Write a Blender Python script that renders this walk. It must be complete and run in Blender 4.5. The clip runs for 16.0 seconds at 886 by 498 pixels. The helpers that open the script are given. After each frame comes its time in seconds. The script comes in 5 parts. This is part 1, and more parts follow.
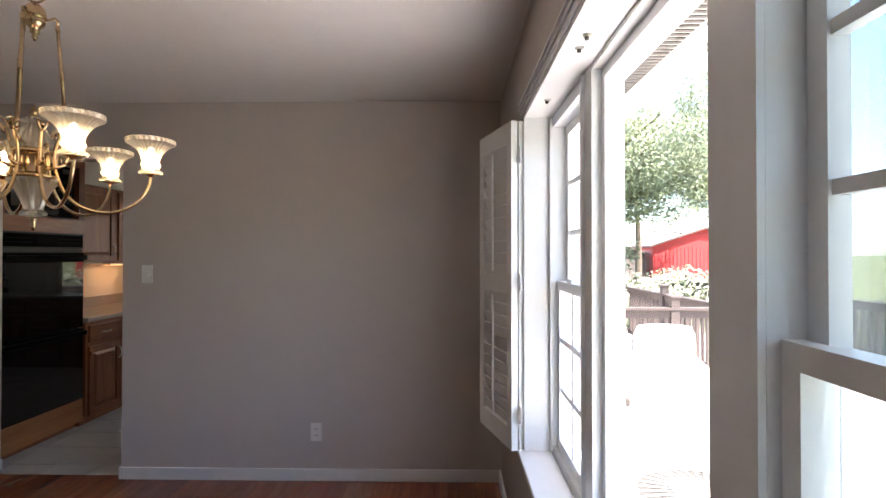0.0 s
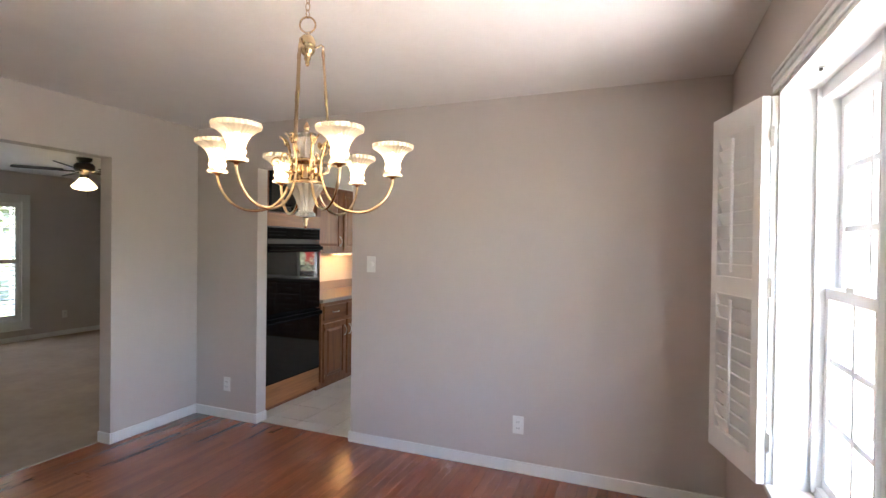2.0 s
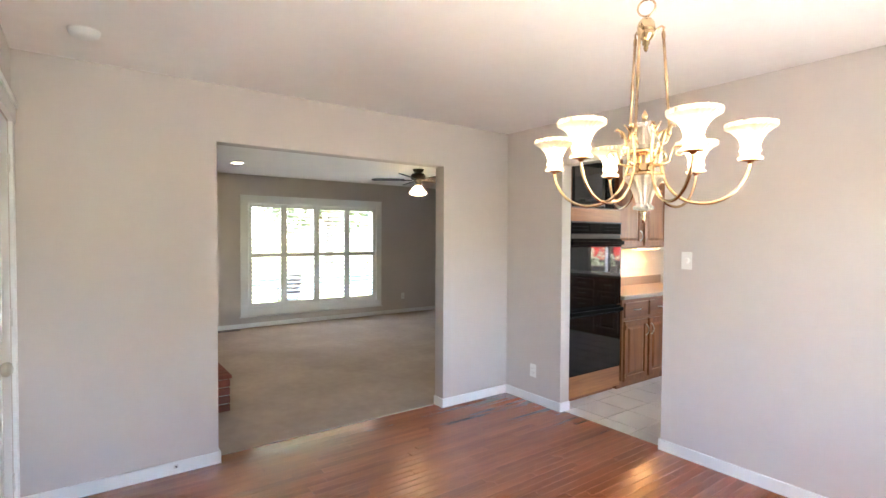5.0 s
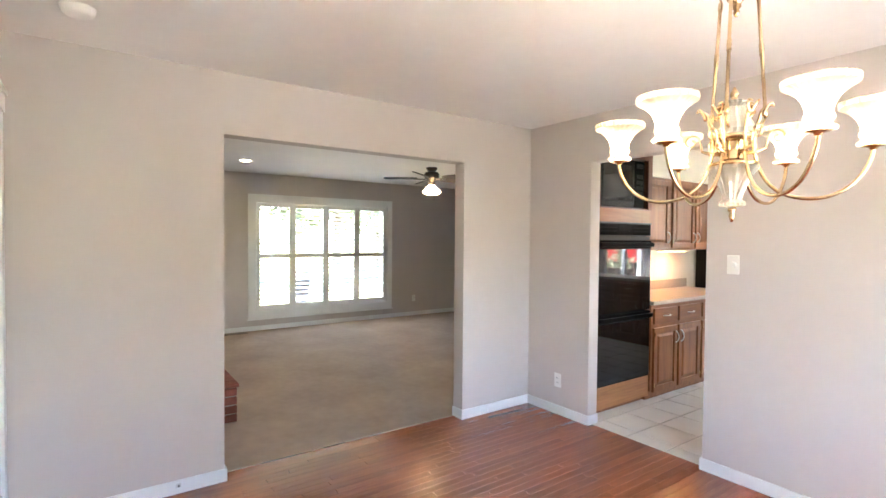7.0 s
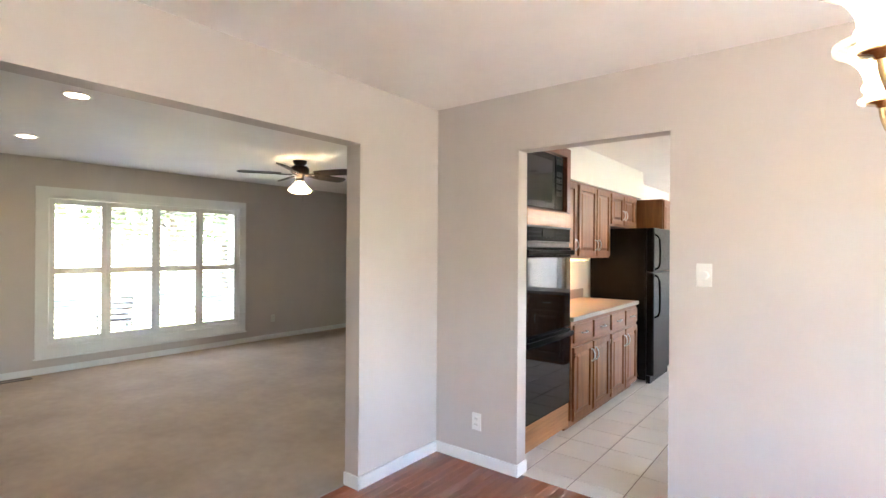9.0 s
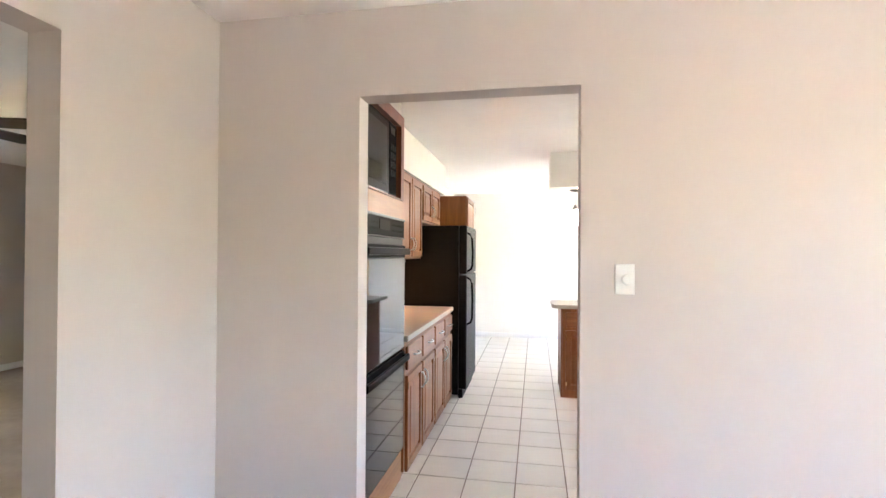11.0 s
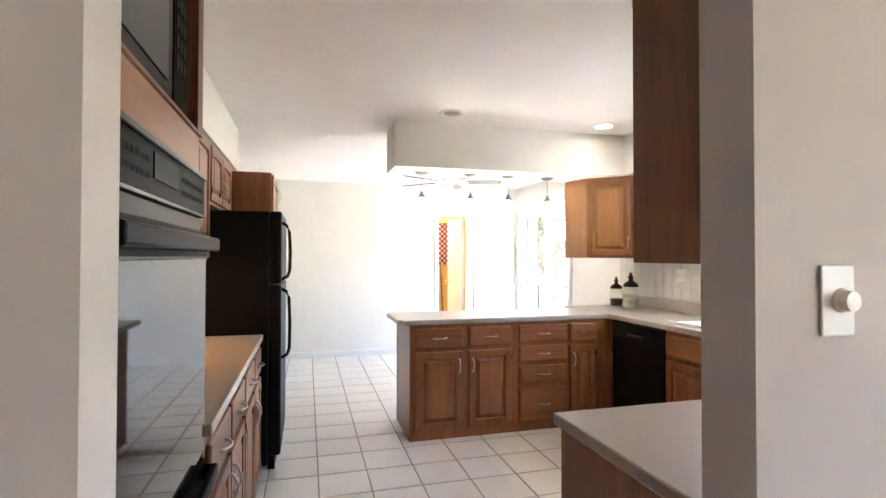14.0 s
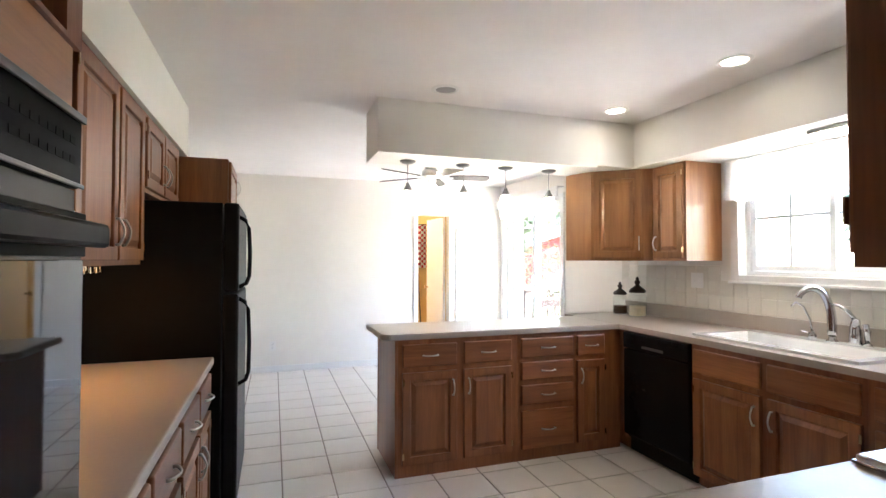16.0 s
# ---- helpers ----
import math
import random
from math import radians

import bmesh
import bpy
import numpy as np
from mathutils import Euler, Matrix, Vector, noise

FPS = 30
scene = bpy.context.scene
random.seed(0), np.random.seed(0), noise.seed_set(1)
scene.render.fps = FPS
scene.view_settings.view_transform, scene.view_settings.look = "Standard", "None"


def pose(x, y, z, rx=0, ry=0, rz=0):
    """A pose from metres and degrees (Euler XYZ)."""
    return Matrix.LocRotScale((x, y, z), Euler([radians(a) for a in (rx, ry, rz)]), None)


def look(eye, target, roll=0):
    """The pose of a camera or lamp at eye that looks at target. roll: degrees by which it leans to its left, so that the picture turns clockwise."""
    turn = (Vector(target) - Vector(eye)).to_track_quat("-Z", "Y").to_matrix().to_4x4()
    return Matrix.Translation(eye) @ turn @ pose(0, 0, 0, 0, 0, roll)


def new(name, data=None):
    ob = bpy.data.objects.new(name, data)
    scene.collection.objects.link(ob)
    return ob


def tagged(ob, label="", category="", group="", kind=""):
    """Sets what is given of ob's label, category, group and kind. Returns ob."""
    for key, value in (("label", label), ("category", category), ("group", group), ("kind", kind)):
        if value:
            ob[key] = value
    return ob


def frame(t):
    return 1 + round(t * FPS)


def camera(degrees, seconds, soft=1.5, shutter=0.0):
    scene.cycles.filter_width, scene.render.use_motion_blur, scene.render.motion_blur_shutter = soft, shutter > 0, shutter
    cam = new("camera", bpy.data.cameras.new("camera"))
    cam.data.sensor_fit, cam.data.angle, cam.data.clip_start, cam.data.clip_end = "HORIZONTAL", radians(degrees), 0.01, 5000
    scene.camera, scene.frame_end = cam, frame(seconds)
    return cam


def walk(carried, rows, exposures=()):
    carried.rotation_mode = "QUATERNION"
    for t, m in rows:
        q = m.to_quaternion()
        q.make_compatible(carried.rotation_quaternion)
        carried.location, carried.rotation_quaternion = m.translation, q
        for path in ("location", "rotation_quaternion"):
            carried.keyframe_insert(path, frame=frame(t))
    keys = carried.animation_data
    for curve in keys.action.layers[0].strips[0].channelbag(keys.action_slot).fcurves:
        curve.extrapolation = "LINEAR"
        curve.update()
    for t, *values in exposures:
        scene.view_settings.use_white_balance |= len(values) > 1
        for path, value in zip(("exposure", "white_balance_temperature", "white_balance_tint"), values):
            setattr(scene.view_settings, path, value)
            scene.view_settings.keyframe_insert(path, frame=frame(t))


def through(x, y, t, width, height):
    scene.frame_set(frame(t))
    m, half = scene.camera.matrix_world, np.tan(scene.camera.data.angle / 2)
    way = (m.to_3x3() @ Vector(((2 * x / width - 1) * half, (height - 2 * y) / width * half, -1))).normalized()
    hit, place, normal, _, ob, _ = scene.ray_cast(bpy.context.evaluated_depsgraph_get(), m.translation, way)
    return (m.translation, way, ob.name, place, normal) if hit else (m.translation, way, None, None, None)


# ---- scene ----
cam = camera(83.8, 16.0)
EXPOSURES = [(0, 3.15, 6450, 13), (1.0, 3.18, 6450, 13), (1.5, 3.65, 6400, 12), (2.0, 4.5, 6400, 11), (2.5, 5.12, 6350, 10), (3.0, 5.28, 6350, 10), (3.5, 5.36, 6350, 10), (5, 5.42, 6400, 9), (9.5, 5.7, 6400, 9), (12.5, 5.48, 6350, 9), (13.5, 5.25, 6350, 10), (14, 5.1, 6250, 9), (14.5, 4.87, 6200, 9), (15.5, 4.78, 6150, 9), (16, 4.66, 6150, 9)]
PATH = [
    (0, (3.702, -3.17, 1.458), (3.663, -1.17, 1.476), -0.0),
    (0.5, (3.693, -3.178, 1.455), (3.525, -1.185, 1.474), 0.1),
    (1, (3.651, -3.161, 1.462), (3.319, -1.189, 1.468), 0.3),
    (1.5, (3.615, -3.158, 1.468), (3.087, -1.229, 1.463), 0.5),
    (2, (3.559, -3.151, 1.475), (2.809, -1.297, 1.457), 0.7),
    (2.5, (3.515, -3.168, 1.477), (2.547, -1.419, 1.445), 0.4),
    (3, (3.476, -3.191, 1.475), (2.301, -1.573, 1.436), 0.4),
    (3.5, (3.454, -3.207, 1.479), (2.105, -1.731, 1.431), 0.4),
    (4, (3.439, -3.219, 1.478), (1.96, -1.874, 1.428), 0.4),
    (4.5, (3.425, -3.23, 1.478), (1.862, -1.982, 1.426), 0.3),
    (5, (3.414, -3.237, 1.475), (1.798, -2.06, 1.425), 0.3),
    (7.5, (2.966, -3.125, 1.475), (1.335, -1.968, 1.428), 0.5),
    (8, (2.727, -3.019, 1.479), (1.201, -1.727, 1.437), 0.5),
    (8.5, (2.461, -2.93, 1.464), (1.074, -1.489, 1.439), 0.4),
    (9, (2.218, -2.764, 1.446), (0.984, -1.19, 1.446), 0.4),
    (9.5, (2.03, -2.578, 1.432), (0.984, -0.874, 1.446), 0.4),
    (9.7, (1.935, -2.508, 1.432), (0.985, -0.746, 1.449), 0.3),
    (12, (1.093, -1.511, 1.41), (1.1, 0.489, 1.427), 0.3),
    (12.5, (0.995, -1.281, 1.41), (1.171, 0.712, 1.435), -0.0),
    (13, (0.947, -1.038, 1.404), (1.257, 0.938, 1.428), 0.2),
    (13.5, (0.916, -0.831, 1.4), (1.345, 1.122, 1.428), 0.0),
    (14, (0.89, -0.608, 1.394), (1.421, 1.32, 1.425), 0.1),
    (14.5, (0.872, -0.425, 1.39), (1.461, 1.486, 1.433), 0.1),
    (15, (0.881, -0.285, 1.389), (1.489, 1.62, 1.424), 0.0),
    (15.5, (0.887, -0.145, 1.386), (1.515, 1.754, 1.426), 0.1),
    (16, (0.903, -0.029, 1.389), (1.552, 1.862, 1.433), 0.1),
]
walk(cam, [(t, look(eye, target, roll)) for t, eye, target, roll in PATH], EXPOSURES)

# ---- light ----
SUN_EL, SUN_AZ = radians(62), radians(140)
world = bpy.data.worlds.new("sky_world")
scene.world = world
world.use_nodes = True
wn = world.node_tree
sky = wn.nodes.new("ShaderNodeTexSky")
sky.sky_type = "NISHITA"
sky.sun_disc = False
sky.sun_elevation = SUN_EL
sky.sun_rotation = SUN_AZ
wn.links.new(sky.outputs[0], wn.nodes["Background"].inputs[0])
wn.nodes["Background"].inputs[1].default_value = 0.14
sun = new("sun", bpy.data.lights.new("sun", "SUN"))
sun.data.energy, sun.data.angle, sun.data.color = 5.0, radians(0.6), (1.0, 0.95, 0.87)
sun_from = Vector((math.sin(SUN_AZ) * math.cos(SUN_EL), math.cos(SUN_AZ) * math.cos(SUN_EL), math.sin(SUN_EL)))
sun.matrix_world = look(sun_from * 30, (0, 0, 0))


def bulb_lamp(name, x, y, z, watts, color=(1.0, 0.78, 0.5), size=0.03):
    ob = new(name, bpy.data.lights.new(name, "POINT"))
    ob.data.energy, ob.data.color, ob.data.shadow_soft_size = watts, color, size
    ob.location = (x, y, z)
    return ob


# ---- materials ----
def mat(name, color, rough=0.5, metal=0.0, var=0.06, scale=6.0, bump=0.0, bscale=80.0, stretch=(1, 1, 1), coat=0.0, rvar=0.0, world_space=True, island=0.0, detail=5.0, spec=0.5):
    m = bpy.data.materials.new(name)
    m.use_nodes = True
    nt = m.node_tree
    b = nt.nodes["Principled BSDF"]
    b.inputs["Roughness"].default_value = rough
    b.inputs["Metallic"].default_value = metal
    b.inputs["Coat Weight"].default_value = coat
    b.inputs["Coat Roughness"].default_value = 0.12
    b.inputs["Specular IOR Level"].default_value = spec
    tc = nt.nodes.new("ShaderNodeTexCoord")
    geo = nt.nodes.new("ShaderNodeNewGeometry")
    src = geo.outputs["Position"] if world_space else tc.outputs["Object"]
    mp = nt.nodes.new("ShaderNodeMapping")
    mp.inputs["Scale"].default_value = stretch
    nt.links.new(src, mp.inputs["Vector"])
    info = nt.nodes.new("ShaderNodeObjectInfo")
    if not world_space:
        add = nt.nodes.new("ShaderNodeVectorMath")
        add.operation = "ADD"
        sc = nt.nodes.new("ShaderNodeMath")
        sc.operation = "MULTIPLY"
        sc.inputs[1].default_value = 37.0
        nt.links.new(info.outputs["Random"], sc.inputs[0])
        nt.links.new(mp.outputs[0], add.inputs[0])
        nt.links.new(sc.outputs[0], add.inputs[1])
        vec = add.outputs[0]
    else:
        vec = mp.outputs[0]
    n1 = nt.nodes.new("ShaderNodeTexNoise")
    n1.inputs["Scale"].default_value = scale
    n1.inputs["Detail"].default_value = detail
    n2 = nt.nodes.new("ShaderNodeTexNoise")
    n2.inputs["Scale"].default_value = scale * 7.3
    n2.inputs["Detail"].default_value = 3.0
    for n in (n1, n2):
        nt.links.new(vec, n.inputs["Vector"])
    mix = nt.nodes.new("ShaderNodeMath")
    mix.operation = "MULTIPLY_ADD"
    mix.inputs[1].default_value = 0.45
    nt.links.new(n2.outputs[0], mix.inputs[0])
    nt.links.new(n1.outputs[0], mix.inputs[2])
    rng = nt.nodes.new("ShaderNodeMapRange")
    rng.inputs[1].default_value, rng.inputs[2].default_value = 0.45, 1.0
    rng.inputs[3].default_value, rng.inputs[4].default_value = 1 - var, 1 + var
    nt.links.new(mix.outputs[0], rng.inputs[0])
    val = rng.outputs[0]
    if island:
        r2 = nt.nodes.new("ShaderNodeMapRange")
        r2.inputs[3].default_value, r2.inputs[4].default_value = 1 - island, 1 + island
        nt.links.new(info.outputs["Random"], r2.inputs[0])
        mm = nt.nodes.new("ShaderNodeMath")
        mm.operation = "MULTIPLY"
        nt.links.new(val, mm.inputs[0])
        nt.links.new(r2.outputs[0], mm.inputs[1])
        val = mm.outputs[0]
    col = nt.nodes.new("ShaderNodeVectorMath")
    col.operation = "SCALE"
    col.inputs[0].default_value = color[:3]
    nt.links.new(val, col.inputs["Scale"])
    nt.links.new(col.outputs[0], b.inputs["Base Color"])
    if rvar:
        rr = nt.nodes.new("ShaderNodeMapRange")
        rr.inputs[1].default_value, rr.inputs[2].default_value = 0.3, 0.7
        rr.inputs[3].default_value, rr.inputs[4].default_value = max(0.02, rough - rvar), rough + rvar
        nt.links.new(n1.outputs[0], rr.inputs[0])
        nt.links.new(rr.outputs[0], b.inputs["Roughness"])
    if bump:
        nb = nt.nodes.new("ShaderNodeTexNoise")
        nb.inputs["Scale"].default_value = bscale
        nb.inputs["Detail"].default_value = 4.0
        nt.links.new(vec, nb.inputs["Vector"])
        bp = nt.nodes.new("ShaderNodeBump")
        bp.inputs["Strength"].default_value = bump
        bp.inputs["Distance"].default_value = 0.004
        nt.links.new(nb.outputs[0], bp.inputs["Height"])
        nt.links.new(bp.outputs[0], b.inputs["Normal"])
    return m


def wood(name, dark, light, axis="z", rough=0.38, coat=0.25, spread=0.12, fine=1.0):
    """Oak grain: long streaks along one axis of the part."""
    m = bpy.data.materials.new(name)
    m.use_nodes = True
    nt = m.node_tree
    b = nt.nodes["Principled BSDF"]
    b.inputs["Roughness"].default_value = rough
    b.inputs["Coat Weight"].default_value = coat
    b.inputs["Coat Roughness"].default_value = 0.18
    tc = nt.nodes.new("ShaderNodeTexCoord")
    info = nt.nodes.new("ShaderNodeObjectInfo")
    mp = nt.nodes.new("ShaderNodeMapping")
    s = {"x": (0.9, 14, 14), "y": (14, 0.9, 14), "z": (14, 14, 0.9)}[axis]
    mp.inputs["Scale"].default_value = [v * fine for v in s]
    off = nt.nodes.new("ShaderNodeMath")
    off.operation = "MULTIPLY"
    off.inputs[1].default_value = 53.0
    add = nt.nodes.new("ShaderNodeVectorMath")
    nt.links.new(info.outputs["Random"], off.inputs[0])
    nt.links.new(tc.outputs["Object"], mp.inputs["Vector"])
    nt.links.new(mp.outputs[0], add.inputs[0])
    nt.links.new(off.outputs[0], add.inputs[1])
    n1 = nt.nodes.new("ShaderNodeTexNoise")
    n1.inputs["Scale"].default_value = 1.4
    n1.inputs["Detail"].default_value = 6
    n1.inputs["Distortion"].default_value = 0.7
    n2 = nt.nodes.new("ShaderNodeTexNoise")
    n2.inputs["Scale"].default_value = 9.0
    n2.inputs["Detail"].default_value = 3
    nt.links.new(add.outputs[0], n1.inputs["Vector"])
    nt.links.new(add.outputs[0], n2.inputs["Vector"])
    mx = nt.nodes.new("ShaderNodeMath")
    mx.operation = "MULTIPLY_ADD"
    mx.inputs[1].default_value = 0.5
    nt.links.new(n2.outputs[0], mx.inputs[0])
    nt.links.new(n1.outputs[0], mx.inputs[2])
    ramp = nt.nodes.new("ShaderNodeValToRGB")
    ramp.color_ramp.elements[0].position, ramp.color_ramp.elements[1].position = 0.5, 0.98
    ramp.color_ramp.elements[0].color = (*dark, 1)
    ramp.color_ramp.elements[1].color = (*light, 1)
    nt.links.new(mx.outputs[0], ramp.inputs[0])
    r2 = nt.nodes.new("ShaderNodeMapRange")
    r2.inputs[3].default_value, r2.inputs[4].default_value = 1 - spread, 1 + spread
    nt.links.new(info.outputs["Random"], r2.inputs[0])
    sc = nt.nodes.new("ShaderNodeVectorMath")
    sc.operation = "SCALE"
    nt.links.new(ramp.outputs[0], sc.inputs[0])
    nt.links.new(r2.outputs[0], sc.inputs["Scale"])
    nt.links.new(sc.outputs[0], b.inputs["Base Color"])
    bp = nt.nodes.new("ShaderNodeBump")
    bp.inputs["Strength"].default_value = 0.15
    bp.inputs["Distance"].default_value = 0.002
    nt.links.new(n2.outputs[0], bp.inputs["Height"])
    nt.links.new(bp.outputs[0], b.inputs["Normal"])
    return m


def glow(name, color, strength):
    m = bpy.data.materials.new(name)
    m.use_nodes = True
    b = m.node_tree.nodes["Principled BSDF"]
    b.inputs["Base Color"].default_value = (*color, 1)
    b.inputs["Emission Color"].default_value = (*color, 1)
    b.inputs["Emission Strength"].default_value = strength
    return m


def clear_glass(name, tint=(1, 1, 1), gloss=0.08):
    m = bpy.data.materials.new(name)
    m.use_nodes = True
    nt = m.node_tree
    nt.nodes.remove(nt.nodes["Principled BSDF"])
    tr = nt.nodes.new("ShaderNodeBsdfTransparent")
    tr.inputs[0].default_value = (*tint, 1)
    gl = nt.nodes.new("ShaderNodeBsdfGlossy")
    gl.inputs["Roughness"].default_value = 0.02
    mx = nt.nodes.new("ShaderNodeMixShader")
    lw = nt.nodes.new("ShaderNodeLayerWeight")
    lw.inputs[0].default_value = 0.5
    pw = nt.nodes.new("ShaderNodeMath")
    pw.operation = "POWER"
    pw.inputs[1].default_value = 5.0
    sc = nt.nodes.new("ShaderNodeMath")
    sc.operation = "MULTIPLY_ADD"
    sc.inputs[1].default_value, sc.inputs[2].default_value = 0.6, 0.04
    nt.links.new(lw.outputs["Facing"], pw.inputs[0])
    nt.links.new(pw.outputs[0], sc.inputs[0])
    nt.links.new(sc.outputs[0], mx.inputs[0])
    nt.links.new(tr.outputs[0], mx.inputs[1])
    nt.links.new(gl.outputs[0], mx.inputs[2])
    nt.links.new(mx.outputs[0], nt.nodes["Material Output"].inputs[0])
    return m


def frosted(name, color, through=0.5):
    m = bpy.data.materials.new(name)
    m.use_nodes = True
    nt = m.node_tree
    nt.nodes.remove(nt.nodes["Principled BSDF"])
    tl = nt.nodes.new("ShaderNodeBsdfTranslucent")
    tl.inputs[0].default_value = (*color, 1)
    tr = nt.nodes.new("ShaderNodeBsdfTransparent")
    tr.inputs[0].default_value = (*color, 1)
    mx = nt.nodes.new("ShaderNodeMixShader")
    mx.inputs[0].default_value = through
    gl = nt.nodes.new("ShaderNodeBsdfGlossy")
    gl.inputs["Roughness"].default_value = 0.15
    m2 = nt.nodes.new("ShaderNodeMixShader")
    m2.inputs[0].default_value = 0.12
    nt.links.new(tl.outputs[0], mx.inputs[1])
    nt.links.new(tr.outputs[0], mx.inputs[2])
    nt.links.new(mx.outputs[0], m2.inputs[1])
    nt.links.new(gl.outputs[0], m2.inputs[2])
    nt.links.new(m2.outputs[0], nt.nodes["Material Output"].inputs[0])
    return m


M_WALL = mat("greige_wall_paint", (0.565, 0.508, 0.478), 0.75, var=0.03, scale=1.3, bump=0.12, bscale=160)
M_WALL_K = mat("cream_wall_paint", (0.80, 0.775, 0.72), 0.7, var=0.03, scale=1.3, bump=0.12, bscale=160)
M_CEIL = mat("ceiling_paint", (0.85, 0.82, 0.795), 0.85, var=0.03, scale=1.7, bump=0.3, bscale=45)
M_TRIM = mat("white_trim_paint", (0.78, 0.78, 0.77), 0.35, var=0.03, scale=3, bump=0.04, bscale=60)
M_VINYL = mat("white_window_vinyl", (0.82, 0.83, 0.84), 0.3, var=0.02, scale=4)
M_CARPET = mat("beige_carpet", (0.42, 0.33, 0.265), 0.95, var=0.16, scale=1.6, bump=1.0, bscale=220, detail=8, spec=0.1)
M_PLANK = wood("red_oak_floor", (0.215, 0.060, 0.025), (0.31, 0.098, 0.040), "y", rough=0.22, coat=0.5, spread=0.12)
M_PLANK_GAP = mat("floor_gap", (0.05, 0.018, 0.01), 0.6)
M_TILE = mat("pale_floor_tile", (0.65, 0.615, 0.57), 0.30, var=0.035, scale=5, bump=0.05, bscale=30, island=0.03)
M_GROUT_W = mat("ivory_grout", (0.655, 0.615, 0.54), 0.9, var=0.08, scale=9)
M_GROUT = mat("brown_grout", (0.24, 0.20, 0.17), 0.9, var=0.15, scale=9)
M_OAK = wood("oak_vertical", (0.175, 0.056, 0.018), (0.30, 0.113, 0.039), "z")
M_OAK_H = wood("oak_horizontal", (0.175, 0.056, 0.018), (0.30, 0.113, 0.039), "x")
M_OAK_GOLD = wood("oak_golden", (0.225, 0.086, 0.028), (0.36, 0.152, 0.052), "x")
# the same oak as it looks lit: light is put into this golden tone
M_OAK_LIT_V = wood("oak_golden_lit_vertical", (0.25, 0.105, 0.034), (0.37, 0.17, 0.06), "z")
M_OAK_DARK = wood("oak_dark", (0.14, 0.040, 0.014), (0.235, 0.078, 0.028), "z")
M_COUNTER = mat("taupe_laminate", (0.40, 0.345, 0.30), 0.28, var=0.04, scale=90)
M_BLACK = mat("black_enamel", (0.008, 0.008, 0.009), 0.25, var=0.1, scale=5, spec=0.15)
M_BLACK_TEX = mat("black_textured_steel", (0.008, 0.007, 0.007), 0.42, var=0.1, scale=5, bump=0.2, bscale=300, spec=0.12)
M_BLACK_MATT = mat("black_handle_plastic", (0.003, 0.003, 0.003), 0.3, var=0.1, scale=5, spec=0.02)
M_BLACK_GLASS = mat("black_oven_glass", (0.006, 0.006, 0.007), 0.03, var=0.1, scale=5, spec=0.42)
M_GREY_PANEL = mat("oven_panel", (0.003, 0.003, 0.0032), 0.34, var=0.1, scale=5, spec=0.012)
M_NICKEL = mat("brushed_nickel", (0.62, 0.60, 0.57), 0.3, 1.0, var=0.06, scale=20)
M_CHROME = mat("chrome", (0.55, 0.55, 0.56), 0.1, 1.0, var=0.03)
M_BRASS = mat("antique_brass", (0.58, 0.42, 0.25), 0.17, 1.0, var=0.15, scale=14)
M_BRONZE = mat("dark_bronze", (0.06, 0.045, 0.035), 0.35, 0.7, var=0.15, scale=14)
M_WHITE_PLASTIC = mat("white_plastic", (0.80, 0.79, 0.76), 0.4, var=0.02)
M_DARK_SLOT = mat("dark_slot", (0.05, 0.045, 0.04), 0.6)
M_SINK = mat("white_enamel", (0.85, 0.85, 0.83), 0.15, var=0.02, coat=0.4)
M_SPLASH = mat("ivory_wall_tile", (0.71, 0.67, 0.59), 0.25, var=0.03, scale=5, island=0.012)
M_BRICK = mat("red_brick", (0.21, 0.065, 0.045), 0.85, var=0.25, scale=12, bump=0.8, bscale=60, island=0.25)
M_MORTAR = mat("mortar", (0.30, 0.25, 0.22), 0.9, var=0.15, scale=15, bump=0.6, bscale=90)
M_GLASS = clear_glass("window_glass")
M_JAR = clear_glass("jar_glass", (0.93, 0.96, 0.95))
M_SHADE = frosted("ribbed_glass", (0.96, 0.91, 0.83), 0.55)
M_CRYSTAL = frosted("crystal", (0.95, 0.94, 0.92), 0.7)
M_OPAL = frosted("opal_glass", (0.96, 0.94, 0.9), 0.1)
M_SHEER = frosted("sheer_fabric", (0.93, 0.93, 0.93), 0.25)
M_BULB = glow("warm_bulb", (1.0, 0.72, 0.40), 3.4)
M_BULB_K = glow("bright_bulb", (1.0, 0.92, 0.80), 7.0)
M_BULB_L = glow("fan_bulb", (1.0, 0.72, 0.40), 9.0)
M_STEEL = mat("satin_steel", (0.22, 0.21, 0.20), 0.4, 0.8, var=0.1, scale=20)
M_CAN_OFF = mat("can_reflector", (0.28, 0.27, 0.26), 0.4, 0.6)
M_SCREEN = frosted("insect_screen", (0.30, 0.34, 0.34), 0.92)
M_DARK_STEEL = mat("dark_satin_steel", (0.035, 0.034, 0.034), 0.32, 0.5, var=0.1, scale=20)
M_CAN_WARM = glow("warm_can_lens", (1.0, 0.78, 0.50), 4.0)
M_CAN = glow("can_lens", (1.0, 0.88, 0.72), 1.6)
M_UNDER = glow("under_cabinet_lens", (1.0, 0.48, 0.16), 1.5)


# ---- building helpers ----
def part(name, bm, material, parent=None, label="", smooth=False):
    me = bpy.data.meshes.new(name)
    bm.to_mesh(me)
    bm.free()
    if smooth:
        me.shade_smooth()
    me.materials.append(material)
    ob = new(name, me)
    if parent is not None:
        ob.parent = parent
    if label:
        ob["label"] = label
    return ob


def thing(name, x, y, z, rz, label, category, group=""):
    e = new(name)
    e.empty_display_size = 0.1
    e.matrix_world = pose(x, y, z, 0, 0, rz)
    return tagged(e, label, category, group)


